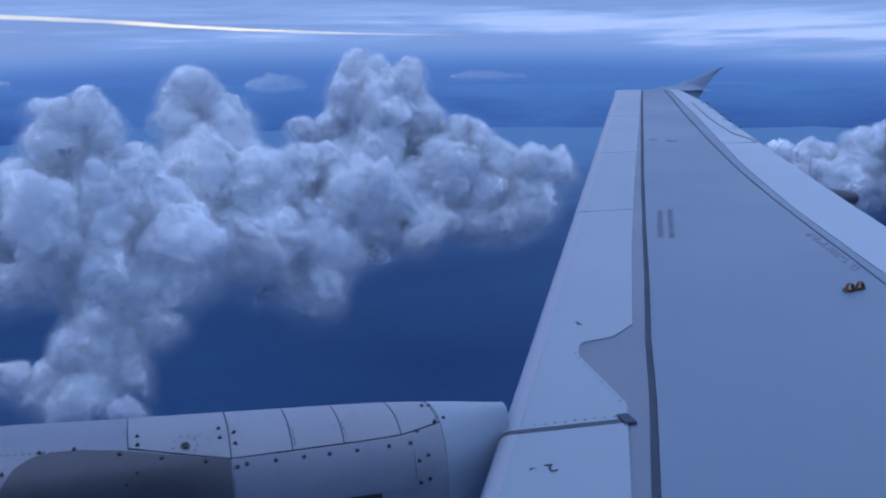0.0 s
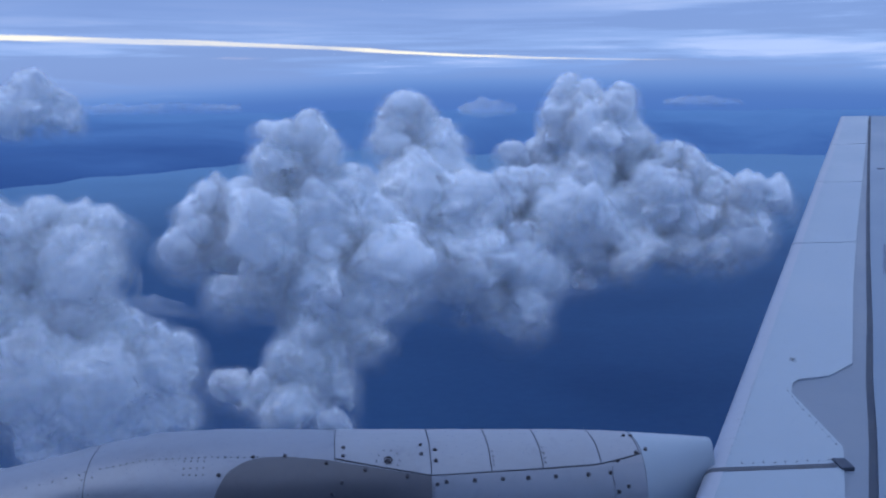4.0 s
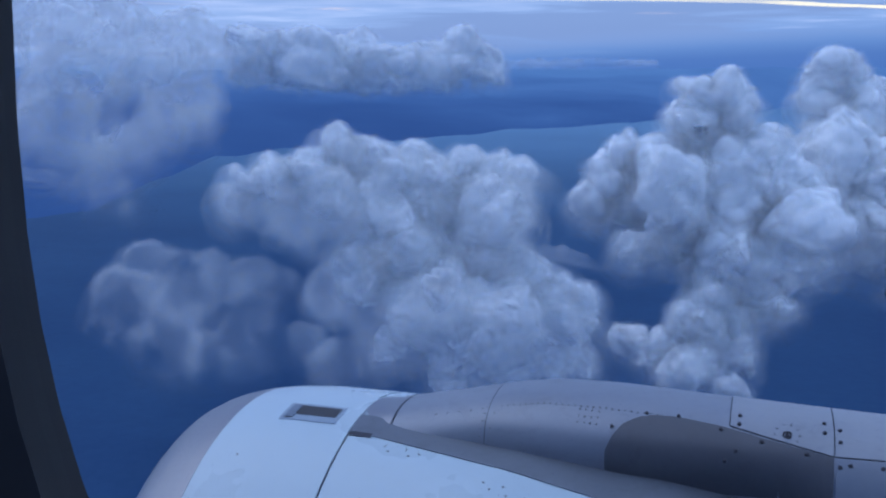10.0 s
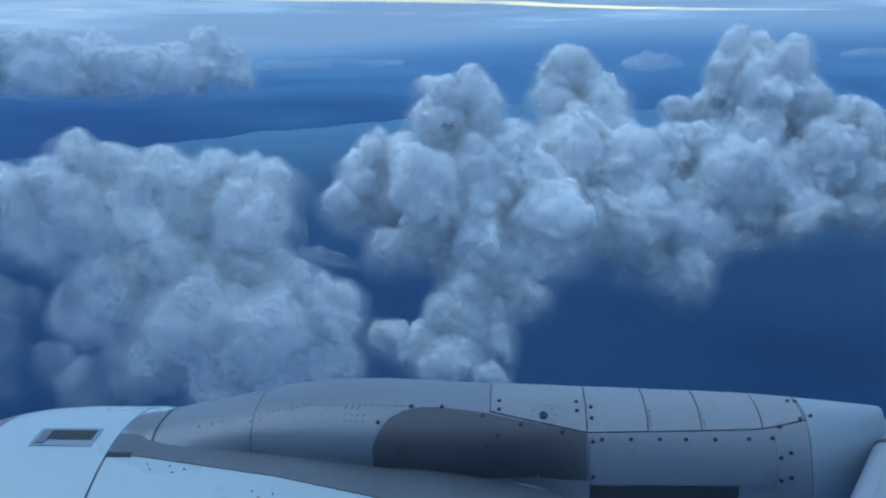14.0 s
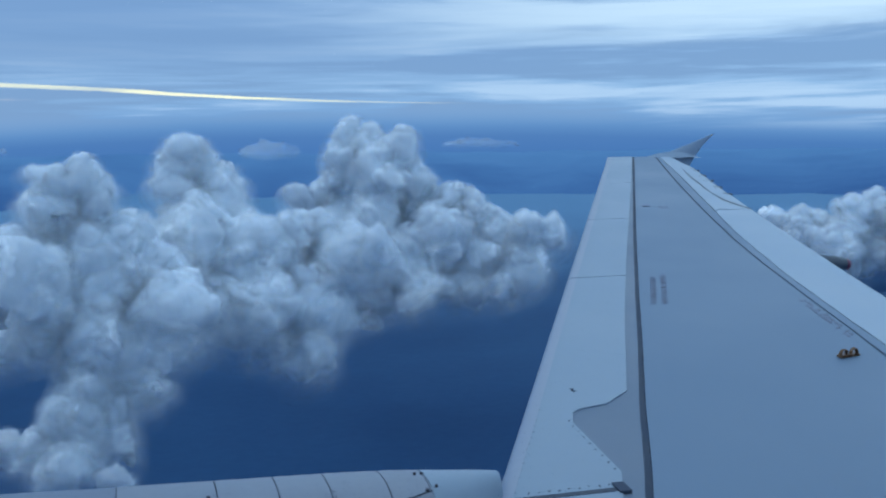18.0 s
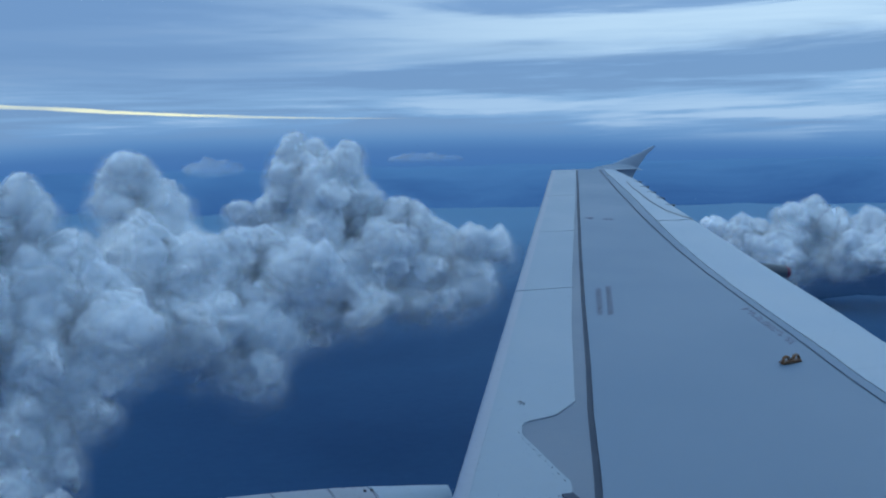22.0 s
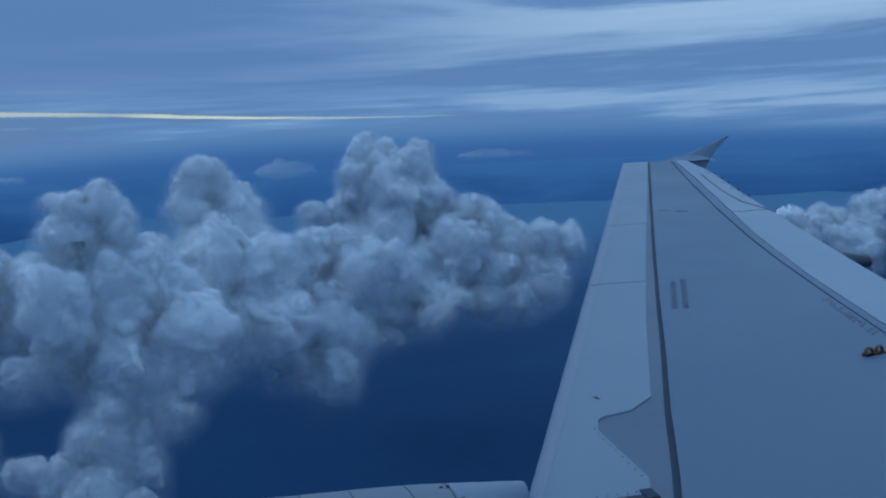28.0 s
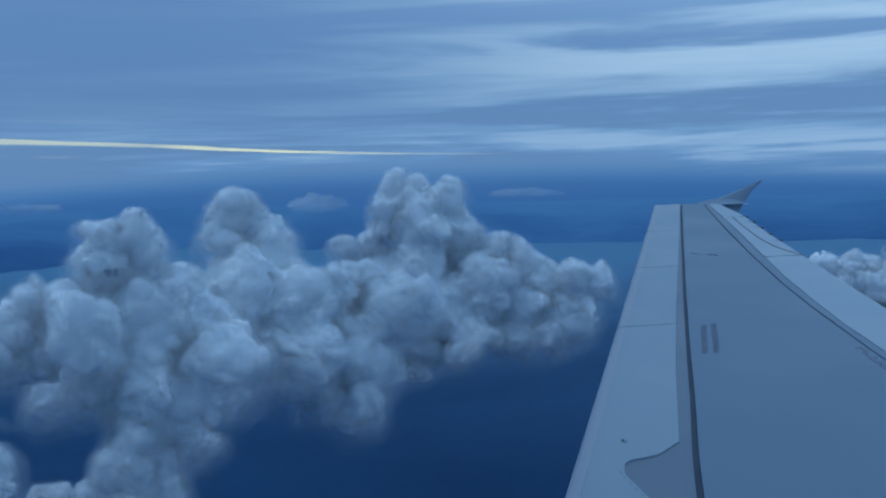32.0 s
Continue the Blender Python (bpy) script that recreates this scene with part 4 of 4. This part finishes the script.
cloud("cumulus_cloud", "wide white cumulus bank with a pale peak", [(11.6, 0.6, 0.6), (12.7, 0.2, 0.9), (14.3, 0.0, 0.8), (11.3, -0.9, 1.1), (12.9, -1.5, 1.4), (14.6, -1.5, 1.0), (9.9, -2.2, 0.9), (8.8, -2.6, 0.6), (11.1, -3.6, 1.4), (12.9, -3.5, 1.5), (15.2, -3.2, 1.4), (17.1, -2.8, 0.8), (18.3, -3.2, 0.9), (16.6, -4.8, 1.7), (19.2, -4.4, 1.3), (21.0, -4.2, 1.0), (22.3, -4.7, 0.9), (18.4, -6.0, 1.6), (20.9, -6.2, 1.4), (14.1, -5.7, 1.7), (12.2, -6.0, 1.4), (11.0, -7.2, 1.4), (13.0, -8.0, 1.5), (15.5, -7.7, 1.6), (17.9, -7.6, 1.2), (20.0, -7.6, 1.1), (11.1, -8.9, 1.0), (10.0, -9.7, 0.6), (12.5, -9.4, 0.7), (9.8, -5.5, 1.3), (8.5, -4.5, 0.9)], 600, 2, (-10.8, -6.0), rough=0.8)
cloud("cumulus_cloud", "broad grey-white cumulus with a dim hazy base", [ (-22.7, -4.5, 0.9), (-21.0, -4.8, 1.2), (-24.5, -5.7, 1.2), (-18.6, -5.4, 1.5), (-16.5, -4.9, 0.9), (-26.5, -5.9, 1.1), (-27.9, -6.2, 0.7), (-14.3, -6.0, 1.1), (-20.4, -7.2, 2.1), (-17.1, -7.4, 2.1), (-14.2, -7.7, 1.8), (-12.8, -5.9, 0.8), (-23.4, -6.9, 1.5), (-19.0, -10.1, 2.1), (-15.6, -10.1, 2.5), (-21.7, -11.3, 1.5), (-13.1, -11.4, 1.5), (-10.9, -12.6, 1.4), (-17.5, -13.2, 2.5), (-14.0, -14.1, 2.5), (-10.6, -14.1, 1.5), (-9.2, -12.4, 0.7), (-16.2, -15.9, 2.1), (-12.5, -16.0, 2.5), (-10.2, -16.3, 1.2), (-20.3, -15.2, 1.2), (-28.9, -7.0, 0.6)], 330, 3, (-21.0, -7.0), 0.9, soft=1.5)
cloud("cumulus_cloud", "large soft grey cloud mass", [ (-37.1, 2.7, 1.8), (-36.2, 0.7, 2.8), (-34.0, 1.2, 2.1), (-35.5, -1.6, 2.8), (-37.3, -3.6, 2.5), (-32.4, -0.2, 2.5), (-33.7, -2.8, 2.1), (-31.0, -2.0, 1.7), (-31.2, 0.6, 2.1), (-35.3, -5.7, 1.5), (-34.2, -7.2, 1.1)], 480, 4, (-9.0, 1.0), 0.59, fold=0.8, soft=2.4)
cloud("cumulus_cloud", "long low white cloud near the horizon", [ (-27.1, 0.4, 1.7), (-25.7, -0.1, 1.5), (-24.0, 0.2, 1.7), (-22.0, 0.0, 1.5), (-20.0, -0.4, 1.7), (-17.9, -0.2, 1.4), (-16.1, 0.4, 1.3), (-14.8, -0.2, 1.0), (-19.1, -0.9, 0.9), (-21.4, -0.8, 1.0), (-24.9, -0.7, 1.1), (-14.0, -0.5, 0.4)], 1500, 5, (-1.8, -0.2), 0.85, rough=0.7)
cloud("cumulus_cloud", "thin dim blue-grey low cloud", [ (-31.5, -11.4, 1.5), (-29.6, -11.5, 1.4), (-27.6, -11.6, 1.2), (-26.2, -11.7, 0.7), (-31.3, -13.1, 1.8), (-29.1, -13.6, 1.5), (-32.5, -14.5, 1.5), (-30.0, -15.2, 1.2), (-34.2, -12.1, 1.8), (-33.1, -10.7, 1.4), (-27.7, -13.7, 1.5), (-28.6, -15.1, 1.5)], 340, 6, (-19.0, -4.0), 0.28, fold=0.8, buds=5, soft=2.6)
cloud("cumulus_cloud", "dim thin cloud drifting beside a broad cumulus", [ (-23.1, -9.4, 1.7), (-24.9, -8.5, 1.2), (-20.8, -10.4, 1.7), (-21.1, -12.8, 1.8), (-23.5, -12.1, 1.2), (-24.8, -14.7, 1.0), (-21.8, -15.8, 1.5), (-19.7, -14.6, 1.5), (-26.0, -7.9, 1.1), (-23.4, -16.3, 1.2)], 430, 8, (-20.0, -3.0), 0.5, fold=0.8, buds=5, soft=1.8)
cloud("cumulus_cloud", "white cumulus cloud beyond the wing", [(33.9, -3.9, 0.7), (35.0, -4.0, 0.8), (36.1, -4.2, 0.7), (38.1, -3.2, 0.8), (37.6, -4.2, 1.0), (38.9, -3.2, 0.8), (40.0, -4.0, 1.1), (41.6, -3.9, 0.8), (35.3, -5.2, 1.1), (37.3, -5.5, 1.4), (39.2, -5.5, 1.4), (41.1, -5.2, 1.4), (42.9, -4.9, 1.5), (44.7, -4.9, 1.5), (38.7, -6.5, 0.7), (40.6, -6.3, 0.9)], 1200, 7, (-6.8, -4.5), rough=0.6)


def drawn_out(lobes, n, seed):
    """Fills a row of heads with smaller ones between, so that they hang together as one streak."""
    rng = random.Random(seed)
    out = []
    for (a0, e0, r0), (a1, e1, r1) in zip(lobes, lobes[1:]):
        for i in range(n):
            u = i / n
            out.append((a0 + (a1 - a0) * u, e0 + (e1 - e0) * u + rng.uniform(-0.3, 0.3) * r0, (r0 + (r1 - r0) * u) * rng.uniform(0.8, 1.05)))
    return out + [lobes[-1]]


for lab, lobes, dist, base, cover, seed in (
        ("thin flat white cloud low on the horizon", [(-14.8, 0.0, 0.16), (-13.6, 0.05, 0.24), (-11.6, 0.05, 0.20), (-9.1, 0.05, 0.26), (-7.7, 0.05, 0.20), (-5.9, 0.12, 0.12)], 2600, (-0.4, 0.2), 0.28, 11),
        ("small white puff on the horizon", [(6.0, -0.1, 0.2), (6.8, 0.0, 0.42), (7.6, 0.0, 0.40), (8.7, -0.1, 0.18)], 2600, (-0.6, 0.0), 0.34, 12),
        ("thin flat white cloud low on the horizon", [(16.8, 0.3, 0.10), (17.8, 0.3, 0.2), (19.2, 0.3, 0.2), (20.6, 0.22, 0.1)], 2600, (-0.1, 0.35), 0.28, 13),
        ("torn wisp of cloud between two cumulus towers", [(-11.4, -9.9, 0.32), (-10.2, -10.2, 0.36), (-9.2, -10.5, 0.26), (-8.4, -10.8, 0.14)], 440, (-11.6, -9.6), 0.25, 16),
        ("small white puff above the far shore", [(-31.2, -2.6, 0.2), (-30.4, -2.5, 0.42), (-29.6, -2.5, 0.38), (-28.9, -2.5, 0.14)], 1600, (-3.3, -2.2), 0.38, 17)):
    cloud("cloud_wisp", lab, drawn_out(lobes, 10, seed), dist, seed, base, cover, buds=3, small=1, group="small clouds", rough=0.16, soft=3.0)
